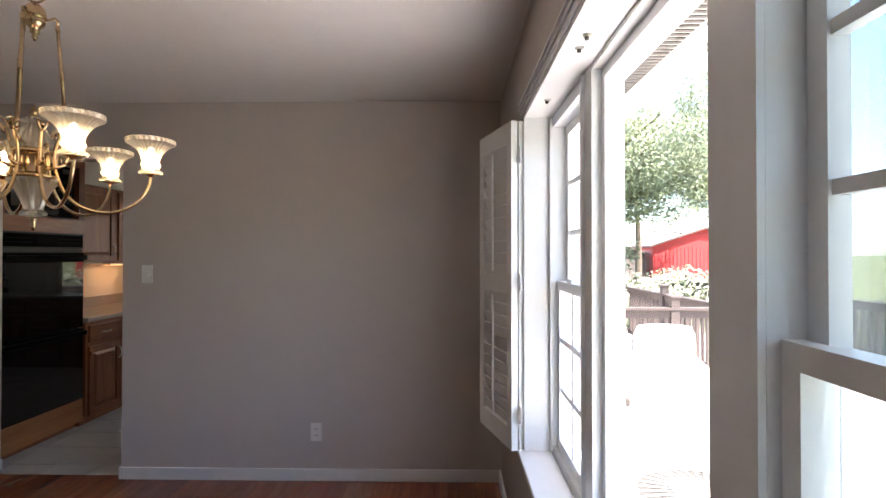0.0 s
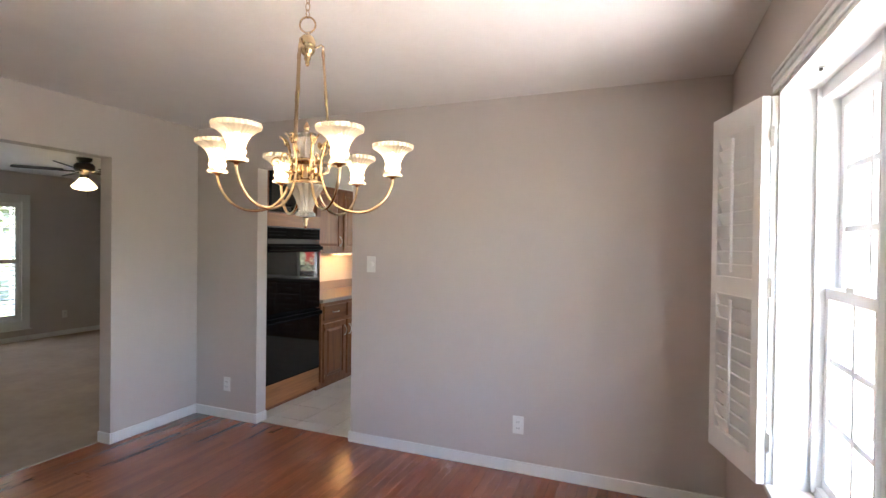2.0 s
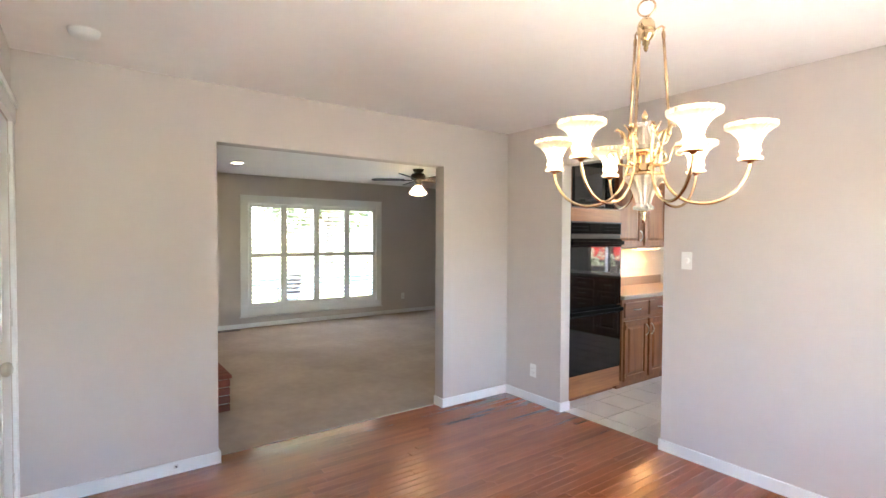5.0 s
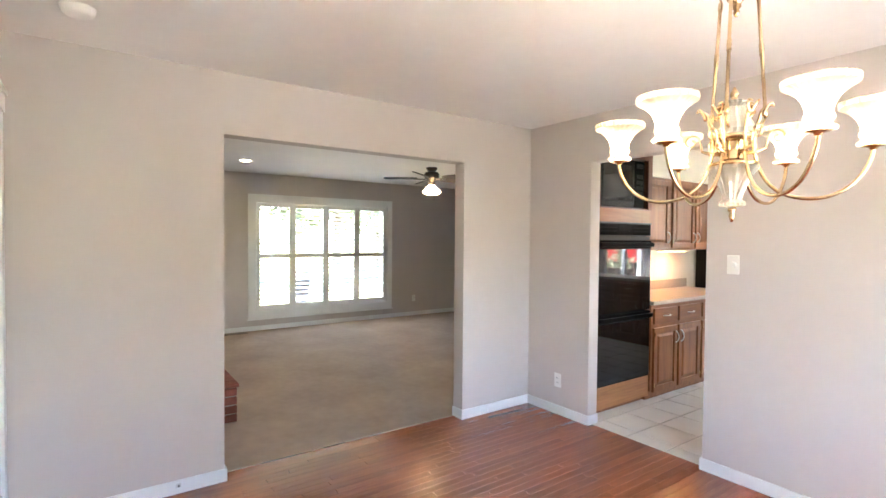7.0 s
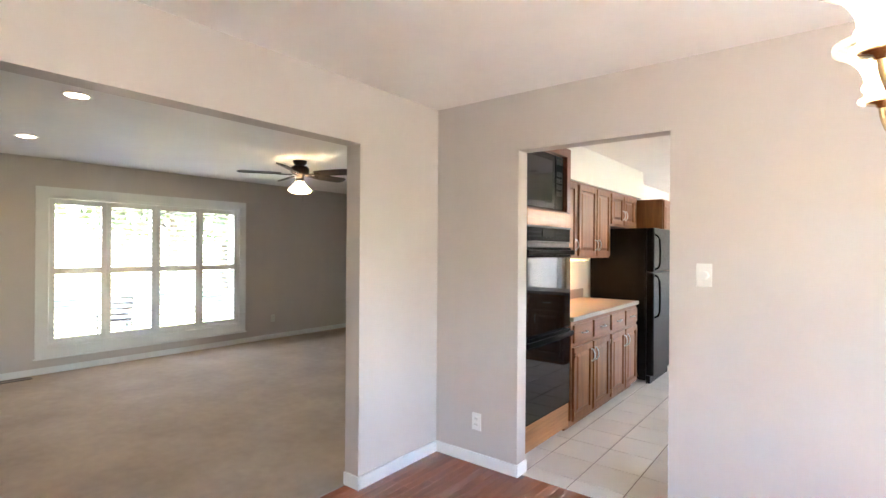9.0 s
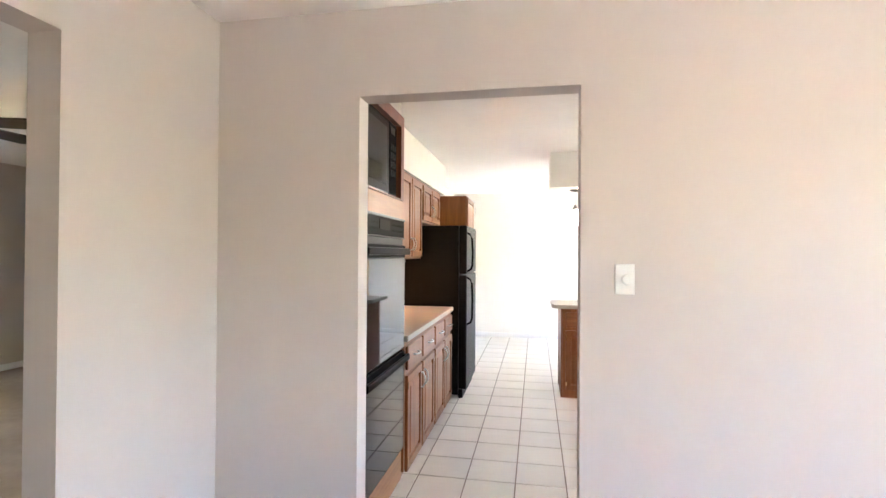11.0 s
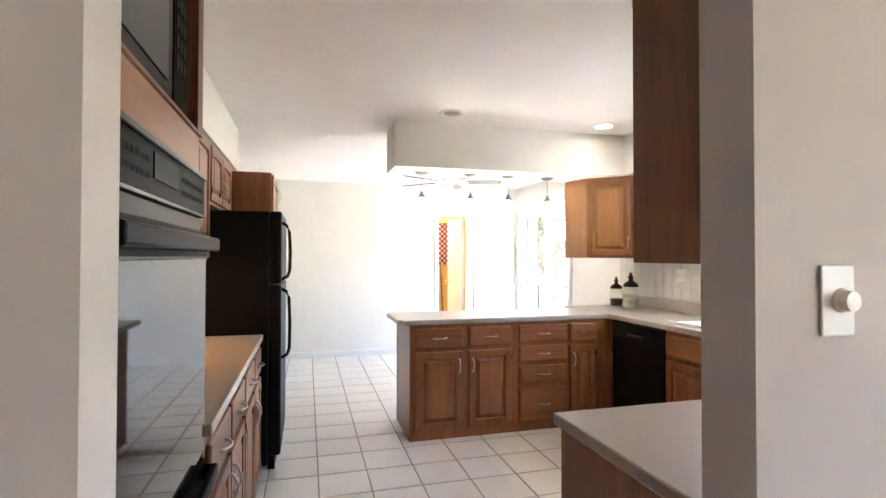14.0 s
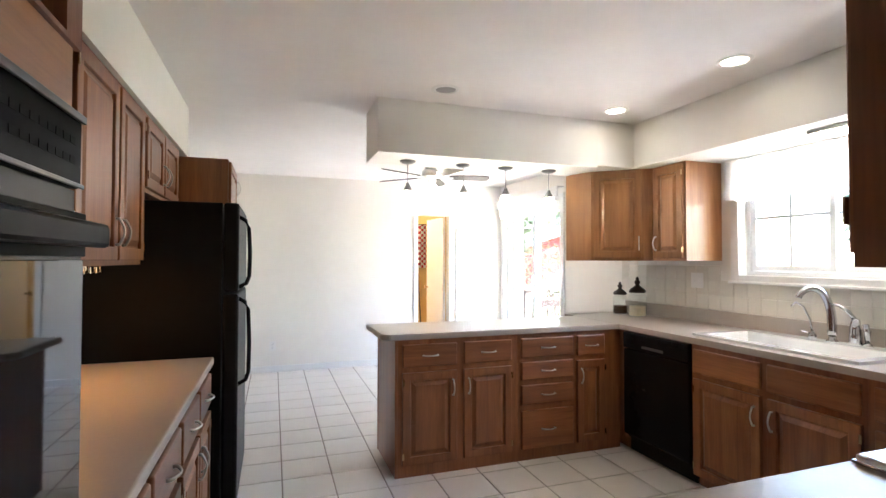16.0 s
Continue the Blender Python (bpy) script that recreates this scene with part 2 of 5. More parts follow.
def box(bm, x0, x1, y0, y1, z0, z1, bevel=0.0, seg=2):
    r = bmesh.ops.create_cube(bm, size=1.0)
    vs = r["verts"]
    for v in vs:
        v.co = Vector(((x0 + x1) / 2 + v.co.x * (x1 - x0), (y0 + y1) / 2 + v.co.y * (y1 - y0), (z0 + z1) / 2 + v.co.z * (z1 - z0)))
    if bevel:
        es = list({e for v in vs for e in v.link_edges})
        bmesh.ops.bevel(bm, geom=es, offset=bevel, segments=seg, affect="EDGES", profile=0.5)
    return bm


def boxes(*specs, bevel=0.0):
    bm = bmesh.new()
    for s in specs:
        box(bm, *s, bevel=bevel)
    return bm


def lathe(profile, seg=24, bm=None, at=(0, 0, 0), flute=0, depth=0.0):
    """Turned shape from (radius, height) pairs; flute: ribs around."""
    bm = bm or bmesh.new()
    rings = []
    for r, z in profile:
        ring = []
        for i in range(seg):
            a = 2 * math.pi * i / seg
            rr = r * (1 + depth * (1 if i % 2 else -1)) if flute else r
            ring.append(bm.verts.new((at[0] + rr * math.cos(a), at[1] + rr * math.sin(a), at[2] + z)))
        rings.append(ring)
    for a, b in zip(rings, rings[1:]):
        for i in range(seg):
            bm.faces.new((a[i], a[(i + 1) % seg], b[(i + 1) % seg], b[i]))
    for ring, flip in ((rings[0], True), (rings[-1], False)):
        if (ring[0].co - ring[seg // 2].co).length > 1e-4 and profile[0 if flip else -1][0] < 0.012:
            bm.faces.new(list(reversed(ring)) if flip else ring)
    return bm


def tube(points, r=0.005, seg=8, bm=None, caps=True):
    bm = bm or bmesh.new()
    pts = [Vector(p) for p in points]
    rings = []
    up = Vector((0.13, 0.31, 0.94)).normalized()
    for i, p in enumerate(pts):
        d = (pts[min(i + 1, len(pts) - 1)] - pts[max(i - 1, 0)]).normalized()
        u = d.cross(up)
        if u.length < 0.05:
            u = d.cross(Vector((1, 0, 0)))
        u.normalize()
        w = d.cross(u)
        rad = r[i] if isinstance(r, (list, tuple)) else r
        rings.append([bm.verts.new(p + rad * (math.cos(2 * math.pi * k / seg) * u + math.sin(2 * math.pi * k / seg) * w)) for k in range(seg)])
    for a, b in zip(rings, rings[1:]):
        for k in range(seg):
            bm.faces.new((a[k], a[(k + 1) % seg], b[(k + 1) % seg], b[k]))
    if caps:
        bm.faces.new(list(reversed(rings[0])))
        bm.faces.new(rings[-1])
    bmesh.ops.recalc_face_normals(bm, faces=bm.faces)
    return bm


def arc(cx, cz, r, a0, a1, n, y=0.0):
    return [(cx + r * math.cos(radians(a0 + (a1 - a0) * i / n)), y, cz + r * math.sin(radians(a0 + (a1 - a0) * i / n))) for i in range(n + 1)]


def prism(poly, z0, z1, bevel=0.0):
    bm = bmesh.new()
    lo = [bm.verts.new((x, y, z0)) for x, y in poly]
    hi = [bm.verts.new((x, y, z1)) for x, y in poly]
    bm.faces.new(list(reversed(lo)))
    bm.faces.new(hi)
    n = len(poly)
    for i in range(n):
        bm.faces.new((lo[i], lo[(i + 1) % n], hi[(i + 1) % n], hi[i]))
    bmesh.ops.recalc_face_normals(bm, faces=bm.faces)
    if bevel:
        bmesh.ops.bevel(bm, geom=list(bm.edges), offset=bevel, segments=2, affect="EDGES")
    return bm


def wall_mesh(axis, p0, p1, a0, a1, z0, z1, holes):
    """A wall slab between p0 and p1 across, a0..a1 along, with holes (a0, a1, z0, z1)."""
    As = sorted({a0, a1, *[h[0] for h in holes], *[h[1] for h in holes]})
    Zs = sorted({z0, z1, *[h[2] for h in holes], *[h[3] for h in holes]})
    full = {}
    for i in range(len(As) - 1):
        for j in range(len(Zs) - 1):
            ca, cz = (As[i] + As[i + 1]) / 2, (Zs[j] + Zs[j + 1]) / 2
            full[i, j] = not any(h[0] < ca < h[1] and h[2] < cz < h[3] for h in holes)
    bm = bmesh.new()

    def vert(p, a, z):
        return bm.verts.new((p, a, z) if axis == "x" else (a, p, z))

    for (i, j), solid in full.items():
        if not solid:
            continue
        A, B, C, D = As[i], As[i + 1], Zs[j], Zs[j + 1]
        for p in (p0, p1):
            bm.faces.new([vert(p, A, C), vert(p, B, C), vert(p, B, D), vert(p, A, D)])
        if not full.get((i - 1, j)):
            bm.faces.new([vert(p0, A, C), vert(p1, A, C), vert(p1, A, D), vert(p0, A, D)])
        if not full.get((i + 1, j)):
            bm.faces.new([vert(p0, B, C), vert(p1, B, C), vert(p1, B, D), vert(p0, B, D)])
        if not full.get((i, j - 1)):
            bm.faces.new([vert(p0, A, C), vert(p1, A, C), vert(p1, B, C), vert(p0, B, C)])
        if not full.get((i, j + 1)):
            bm.faces.new([vert(p0, A, D), vert(p1, A, D), vert(p1, B, D), vert(p0, B, D)])
    bmesh.ops.remove_doubles(bm, verts=bm.verts, dist=1e-5)
    bmesh.ops.recalc_face_normals(bm, faces=bm.faces)
    return bm


def structure(name, bm, material, label, category):
    return tagged(part(name, bm, material), label, category, kind="structure")


# ---- the shell: walls, floors, ceilings ----
XW = 4.01          # inner face of the outside wall
H = 2.44
YB = -3.535         # back wall of the dining room
KX0 = 0.0       # kitchen's oven wall
YN = 6.45          # far wall of the breakfast nook
LX = -4.75         # living room's window wall
DW = (-3.06, -1.05, 0.60, 2.05)      # dining window opening along y, z
KW = (1.20, 2.57, 1.285, 2.07)        # kitchen window
SD = (4.86, 6.30, 0.02, 2.08)        # glazed sliding door
LW = (-1.14, 1.17, 0.30, 2.02)       # living room window
KD = (0.658, 1.558, 0.0, 2.075)        # kitchen opening
LD = (-2.543, -0.743, 0.0, 2.075)    # living room opening
ND = (2.765, 3.215, 0.0, 2.0)         # nook's door

structure("wall_window", wall_mesh("x", XW, XW + 0.24, YB - 0.15, 0.055, 0, H, [DW]), M_WALL, "greige painted wall round a wide triple window", "wall")
structure("wall_kitchen_window", wall_mesh("x", XW, XW + 0.24, 0.055, YN + 0.12, 0, H, [KW, SD]), M_WALL_K, "cream painted kitchen wall with window and glazed door", "wall")
structure("wall_kitchen_opening", wall_mesh("y", 0.0, 0.055, -0.12, XW, 0, H, [KD]), M_WALL, "greige painted wall with a cased opening to the kitchen", "wall")
structure("wall_kitchen_near", wall_mesh("y", 0.055, 0.11, -0.12, XW, 0, H, [KD]), M_WALL, "painted kitchen side of the dividing wall", "wall")
structure("wall_living_opening", wall_mesh("x", -0.12, 0.0, YB - 0.15, 0.0, 0, H, [LD]), M_WALL, "greige painted wall with a wide opening to the living room", "wall")
structure("wall_dining_back", wall_mesh("y", YB - 0.15, YB, 0.0, XW, 0, H, [(0.14, 0.95, 0.0, 2.04)]), M_WALL, "greige painted back wall with a white door", "wall")
structure("wall_kitchen_oven", wall_mesh("x", KX0 - 0.12, KX0, 0.11, YN + 0.12, 0, H, []), M_WALL_K, "cream painted kitchen wall behind the ovens", "wall")
structure("wall_nook", wall_mesh("y", YN, YN + 0.12, KX0, XW, 0, H, [ND]), M_WALL_K, "cream painted wall of the breakfast nook", "wall")
structure("wall_living_window", wall_mesh("x", LX - 0.2, LX, -4.6, 4.3, 0, H, [LW]), M_WALL, "greige living room wall round a large shuttered window", "wall")
structure("wall_living_south", wall_mesh("y", -4.75, -4.6, LX - 0.2, -0.12, 0, H, []), M_WALL, "plain greige living room wall", "wall")
structure("wall_living_north", wall_mesh("y", 4.3, 4.45, LX - 0.2, -0.125, 0, H, []), M_WALL, "plain greige living room wall", "wall")
structure("wall_living_east", wall_mesh("x", -0.13, -0.122, 0.0, 4.3, 0, H, []), M_WALL, "plain greige living room side of the kitchen wall", "wall")
structure("wall_living_east_south", wall_mesh("x", -0.13, -0.122, -4.6, LD[0] - 0.001, 0, H, []), M_WALL, "plain greige living room wall beside the opening", "wall")
structure("ceiling_dining", boxes((-0.12, XW, YB - 0.15, 0.055, H, H + 0.12)), M_CEIL, "pale lightly textured dining room ceiling", "ceiling")
structure("ceiling_kitchen", boxes((-0.12, XW, 0.055, YN + 0.12, H, H + 0.12)), M_CEIL, "pale textured kitchen ceiling", "ceiling")
structure("ceiling_living", boxes((LX - 0.2, -0.12, -4.75, 4.45, H, H + 0.12)), M_CEIL, "pale textured living room ceiling", "ceiling")
structure("roof_deck", boxes((LX - 0.5, XW + 0.74, -5.0, 9.2, H + 0.13, H + 0.2)), M_TRIM, "plain underside of the roof above the rooms", "roof")
structure("floor_living", boxes((LX - 0.2, -0.105, -4.75, 4.45, -0.1, 0.006)), M_CARPET, "worn beige cut-pile carpet with walked traces", "carpet")
floor_dining = structure("floor_dining", boxes((-0.105, XW, YB - 0.15, 0.05, -0.1, -0.004)), M_PLANK_GAP, "glossy red-brown oak strip floor", "floor")
floor_kitchen = structure("floor_kitchen", boxes((-0.12, XW, 0.05, YN + 0.12, -0.1, -0.004)), M_GROUT, "pale square floor tiles with brown grout", "floor")


def baseboard(x0, x1, y0, y1, name="baseboard"):
    bm = boxes((x0, x1, y0, y1, 0.0, 0.078), bevel=0.004)
    return structure(name, bm, M_TRIM, "white painted baseboard", "baseboard")


B = 0.014
baseboard(KD[1], XW, -B, -0.0005)
baseboard(0.0, KD[0], -B, -0.0005)
baseboard(KD[0], KD[0] + B, -B, 0.11)
baseboard(KD[1] - B, KD[1], -B, 0.11)
baseboard(0.0005, B, LD[1], -B)
baseboard(0.0005, B, YB, LD[0])
baseboard(-0.12, B, LD[1] - B, LD[1])
baseboard(-0.12, B, LD[0], LD[0] + B)
baseboard(XW - B, XW - 0.0005, YB, -B)
baseboard(0.95 + 0.07, XW - B, YB + 0.0005, YB + B)
baseboard(LX + 0.0005, LX + B, -4.6, 4.3)
baseboard(LX + B, -0.14, 4.3 - B, 4.2995)
baseboard(KX0, ND[0] - 0.06, YN - B, YN - 0.0005)

# kitchen soffits
structure("soffit_oven_side", boxes((KX0 + 0.001, 0.335, 0.935, 3.78, 2.10, H - 0.001)), M_WALL_K, "cream boxed soffit above the oven side cabinets", "soffit")
structure("soffit_oven_tower", boxes((KX0 + 0.001, 0.58, 0.111, 0.934, 2.24, H - 0.001)), M_WALL_K, "cream boxed soffit above the oven tower", "soffit")
structure("soffit_peninsula", boxes((1.53, 3.199, 3.09, 3.50, 2.085, H - 0.001)), M_WALL_K, "cream boxed soffit above the peninsula", "soffit")
structure("soffit_corner", boxes((3.20, XW - 0.001, 3.09, 3.57, 2.10, H - 0.001)), M_WALL_K, "cream boxed soffit above the corner cabinet", "soffit")
structure("soffit_window_side", boxes((3.53, XW - 0.001, 0.111, 3.089, 2.10, H - 0.001)), M_WALL_K, "cream boxed soffit above the sink window", "soffit")
structure("soffit_cooktop_side", boxes((1.585, 3.529, 0.111, 0.45, 2.12, H - 0.001)), M_WALL_K, "cream boxed soffit above the cooktop cabinets", "soffit")

# ---- windows and doors ----
def quad_pane(axis, p, a0, a1, z0, z1):
    bm = bmesh.new()
    bm.faces.new([bm.verts.new((p, a, z) if axis == "x" else (a, p, z)) for a, z in ((a0, z0), (a1, z0), (a1, z1), (a0, z1))])
    return bm


def sash(parent, name, xc, y0, y1, z0, z1, cols, rows, stile=0.04, t=0.03):
    """One glazed sash in a plane of constant x."""
    s = part(name, wall_mesh("x", xc - t / 2, xc + t / 2, y0, y1, z0, z1, [(y0 + stile, y1 - stile, z0 + stile, z1 - stile)]), M_VINYL, parent)
    g = part("pane", quad_pane("x", xc, y0 + stile, y1 - stile, z0 + stile, z1 - stile), M_GLASS, s)
    g.visible_shadow = False
    w, h = y1 - y0 - 2 * stile, z1 - z0 - 2 * stile
    for c in range(1, cols):
        yy = y0 + stile + w * c / cols
        part("muntin", boxes((xc - 0.011, xc + 0.011, yy - 0.01, yy + 0.01, z0 + stile, z1 - stile)), M_VINYL, s)
    for r in range(1, rows):
        zz = z0 + stile + h * r / rows
        part("muntin", boxes((xc - 0.010, xc + 0.010, y0 + stile, y1 - stile, zz - 0.01, zz + 0.01)), M_VINYL, s)
    return s


def dining_window():
    w = tagged(new("window_1"), "white triple window with double-hung sides and fixed centre", "window", kind="structure")
    y0, y1, z0, z1 = DW
    xf = XW + 0.115
    part("window_frame", wall_mesh("x", xf, xf + 0.10, y0, y1, z0, z1, [(y0 + 0.05, -2.495, z0 + 0.05, z1 - 0.06), (-2.345, -1.66, z0 + 0.05, z1 - 0.03), (-1.57, y1 - 0.035, z0 + 0.05, z1 - 0.06)]), M_VINYL, w)
    for a, b in ((y0 + 0.05, -2.495), (-1.57, y1 - 0.035)):
        sash(w, "upper_sash", xf + 0.068, a + 0.004, b - 0.004, 1.302, z1 - 0.064, 2, 3, 0.036)
        sash(w, "lower_sash", xf + 0.032, a + 0.004, b - 0.004, z0 + 0.054, 1.343, 2, 3, 0.036)
        part("sash_lock", boxes((xf + 0.008, xf + 0.045, (a + b) / 2 - 0.03, (a + b) / 2 + 0.03, 1.3435, 1.362), bevel=0.004), M_VINYL, w)
        part("window_stop", boxes((xf - 0.012, xf - 0.0005, a - 0.015, a, z0 + 0.03, z1 - 0.02), (xf - 0.012, xf - 0.0005, b, b + 0.015, z0 + 0.03, z1 - 0.02)), M_VINYL, w)
    sash(w, "fixed_sash", xf + 0.05, -2.341, -1.664, z0 + 0.054, z1 - 0.034, 1, 1, 0.03, 0.04)
    sc = part("insect_screen", quad_pane("x", xf + 0.094, y0 + 0.052, -2.497, z0 + 0.052, z1 - 0.062), M_SCREEN, w)
    # lined recess, casing and sill
    part("jamb_lining", boxes((XW - 0.004, xf - 0.001, y1 - 0.016, y1 - 0.001, z0 + 0.022, z1 - 0.017), (XW - 0.004, xf - 0.001, y0 + 0.001, y0 + 0.016, z0 + 0.022, z1 - 0.017), (XW - 0.004, xf - 0.001, y0 + 0.001, y1 - 0.001, z1 - 0.016, z1 - 0.001)), M_TRIM, w)
    part("window_sill", boxes((XW - 0.03, xf - 0.001, y0 - 0.05, y1 + 0.05, z0 - 0.002, z0 + 0.021), bevel=0.005), M_TRIM, w)
    head = bmesh.new()
    for i, (d, za, zb) in enumerate(((0.012, 0.0, 0.022), (0.017, 0.024, 0.036), (0.012, 0.038, 0.05), (0.017, 0.052, 0.066))):
        box(head, XW - d, XW - 0.0005, y0 - 0.06, y1 + 0.06, z1 + za, z1 + zb, bevel=0.002)
    part("head_casing", head, M_TRIM, w)
    for dy in (1.31, 1.39, 1.86):
        c = part("catch_plate", boxes((XW + 0.035, XW + 0.058, -3.18 + dy - 0.008, -3.18 + dy + 0.008, z1 - 0.022, z1 - 0.0165), bevel=0.002), M_NICKEL, w)
        part("catch_roller", lathe([(0.003, -0.010), (0.006, -0.008), (0.006, -0.001), (0.003, 0.0)], 12, at=(XW + 0.045, -3.18 + dy, z1 - 0.022)), M_DARK_SLOT, c)


dining_window()


def louver_panel(root, w, z0, z1, flip=1):
    """A plantation shutter leaf along local x, 28 mm thick, with a divider rail and a tilt rod."""
    st = 0.05
    zm = z0 + (z1 - z0) * 0.50
    leaf = part("shutter_leaf", wall_mesh("y", -0.014, 0.014, 0.0, w, z0, z1, [(st, w - st, z0 + 0.09, zm - 0.035), (st, w - st, zm + 0.035, z1 - 0.09)]), M_TRIM, root)
    sl = bmesh.new()
    box(sl, st + 0.002, w - st - 0.002, -0.029, 0.029, -0.0045, 0.0045, bevel=0.003)
    bmesh.ops.rotate(sl, verts=sl.verts, cent=(0, 0, 0), matrix=Matrix.Rotation(radians(70), 3, "X"))
    me = None
    for a, b in ((z0 + 0.09, zm - 0.035), (zm + 0.035, z1 - 0.09)):
        n = int((b - a) / 0.05)
        for i in range(n):
            if me is None:
                ob = part("louver", sl, M_TRIM, leaf)
                me = ob.data
            else:
                ob = new("louver", me)
                ob.parent = leaf
            ob.location = (0, 0, a + (b - a) * (i + 0.5) / n)
        part("tilt_rod", boxes((w / 2 - 0.006, w / 2 + 0.006, 0.024 * flip - 0.005, 0.024 * flip + 0.005, a + 0.02, b - 0.02), bevel=0.002), M_TRIM, leaf)
    return leaf


def dining_shutter():
    e = thing("bifold_shutter", 4.0, -1.06, 0.62, 107, "white louvered bifold shutter folded open beside the window", "shutter")
    louver_panel(e, 0.385, 0.0, 1.405)
    e2 = part("hinge", boxes((-0.03, -0.004, -0.017, -0.0145, 0.12, 0.19)), M_TRIM, e)
    part("hinge", boxes((-0.03, -0.004, -0.017, -0.0145, 0.68, 0.75)), M_TRIM, e)
    part("hinge", boxes((-0.03, -0.004, -0.017, -0.0145, 1.22, 1.29)), M_TRIM, e)
    f = thing("bifold_shutter", 4.03, -1.075, 0.62, 104, "white louvered bifold shutter folded open beside the window", "shutter")
    f.location = (3.999, -1.052, 0.62)
    e.location = (3.965, -1.062, 0.62)
    louver_panel(f, 0.37, 0.0, 1.405)
    for o in (e, f):
        o["group"] = "dining window shutters"


dining_shutter()


def back_door():
    d = tagged(new("door_1"), "white painted door with steel hinges in the back wall", "door", kind="structure")
    y = YB
    part("casing", boxes((0.065, 0.14, y + 0.0005, y + 0.018, 0, 2.04), (0.95, 1.02, y + 0.0005, y + 0.018, 0, 2.04), (0.055, 1.03, y + 0.0005, y + 0.024, 2.041, 2.12), (0.045, 1.04, y + 0.0005, y + 0.034, 2.121, 2.145), bevel=0.003), M_TRIM, d)
    leaf = part("door_leaf", wall_mesh("y", y - 0.035, y - 0.004, 0.143, 0.947, 0.008, 2.035, []), M_TRIM, d)
    for x0, x1 in ((0.24, 0.50), (0.58, 0.85)):
        for z0, z1 in ((0.2, 0.85), (1.0, 1.9)):
            part("door_panel", boxes((x0, x1, y - 0.004, y + 0.003, z0, z1), bevel=0.004), M_TRIM, leaf)
    for z in (0.22, 1.06, 1.83):
        part("hinge", boxes((0.134, 0.162, y - 0.003, y + 0.007, z - 0.045, z + 0.045), bevel=0.003), M_NICKEL, leaf)
    part("door_knob", lathe([(0.004, 0), (0.012, 0.0), (0.012, 0.03), (0.027, 0.04), (0.03, 0.055), (0.022, 0.068), (0.004, 0.072)], 16), M_NICKEL, leaf).matrix_basis = pose(0.88, y, 0.95, -90, 0, 0)


back_door()


def living_window():
    w = tagged(new("window_2"), "large living room window with white trim", "window", kind="structure")
    y0, y1, z0, z1 = LW
    # casing
    part("casing", wall_mesh("x", LX + 0.0005, LX + 0.02, y0 - 0.10, y1 + 0.10, z0 - 0.115, z1 + 0.10, [(y0, y1, z0, z1)]), M_TRIM, w)
    part("window_frame", wall_mesh("x", LX - 0.19, LX - 0.12, y0, y1, z0, z1, [(y0 + 0.05, 0.0, z0 + 0.05, z1 - 0.05), (0.03, y1 - 0.05, z0 + 0.05, z1 - 0.05)]), M_VINYL, w)
    g = part("pane", quad_pane("x", LX - 0.155, y0 + 0.05, y1 - 0.05, z0 + 0.05, z1 - 0.05), M_GLASS, w)
    g.visible_shadow = False
    part("window_sill", boxes((LX - 0.119, LX + 0.035, y0 - 0.12, y1 + 0.12, z0 - 0.13, z0 - 0.116), bevel=0.003), M_TRIM, w)
    part("shutter_frame", wall_mesh("x", LX - 0.06, LX + 0.0005, y0, y1, z0, z1, [(y0 + 0.022, y1 - 0.022, z0 + 0.027, z1 - 0.027)]), M_TRIM, w)
    n, ww = 4, (y1 - y0 - 0.05) / 4
    for i in range(n):
        e = thing("shutter", LX - 0.012, y0 + 0.025 + ww * i, z0 + 0.03, 90, "white plantation shutter with louvers open", "shutter", "living room shutters")
        st, hh = 0.052, z1 - z0 - 0.06
        zm = hh * 0.50
        leaf = part("shutter_leaf", wall_mesh("y", -0.014, 0.014, 0.0015, ww - 0.0015, 0, hh, [(st, ww - st, 0.06, zm - 0.034), (st, ww - st, zm + 0.034, hh - 0.06)]), M_TRIM, e)
        sl = boxes((st + 0.002, ww - st - 0.002, -0.030, 0.030, -0.005, 0.005), bevel=0.003)
        bmesh.ops.rotate(sl, verts=sl.verts, cent=(0, 0, 0), matrix=Matrix.Rotation(radians(14), 3, "X"))
        me = None
        for a, b in ((0.06, zm - 0.034), (zm + 0.034, hh - 0.06)):
            k = int((b - a) / 0.062)
            for j in range(k):
                if me is None:
                    ob = part("louver", sl, M_TRIM, leaf)
                    me = ob.data
                else:
                    ob = new("louver", me)
                    ob.parent = leaf
                ob.location = (0, 0, a + (b - a) * (j + 0.5) / k)


living_window()


def kitchen_window():
    w = tagged(new("window_3"), "white sliding window above the kitchen sink", "window", kind="structure")
    y0, y1, z0, z1 = KW
    part("casing", wall_mesh("x", XW - 0.028, XW - 0.0005, y0 - 0.06, y1 + 0.06, z0 - 0.04, z1 + 0.02, [(y0, y1, z0, z1)]), M_TRIM, w)
    part("window_sill", boxes((XW - 0.05, XW - 0.0285, y0 - 0.07, y1 + 0.07, z0 - 0.058, z0 - 0.0405), bevel=0.003), M_TRIM, w)
    part("window_frame", wall_mesh("x", XW + 0.05, XW + 0.13, y0, y1, z0, z1, [(y0 + 0.03, y1 - 0.03, z0 + 0.03, z1 - 0.03)]), M_VINYL, w)
    sash(w, "sliding_sash", XW + 0.075, 1.99, y1 - 0.032, z0 + 0.032, z1 - 0.032, 2, 2, 0.035)
    sash(w, "fixed_sash", XW + 0.108, y0 + 0.032, 2.03, z0 + 0.032, z1 - 0.032, 2, 2, 0.035)


kitchen_window()


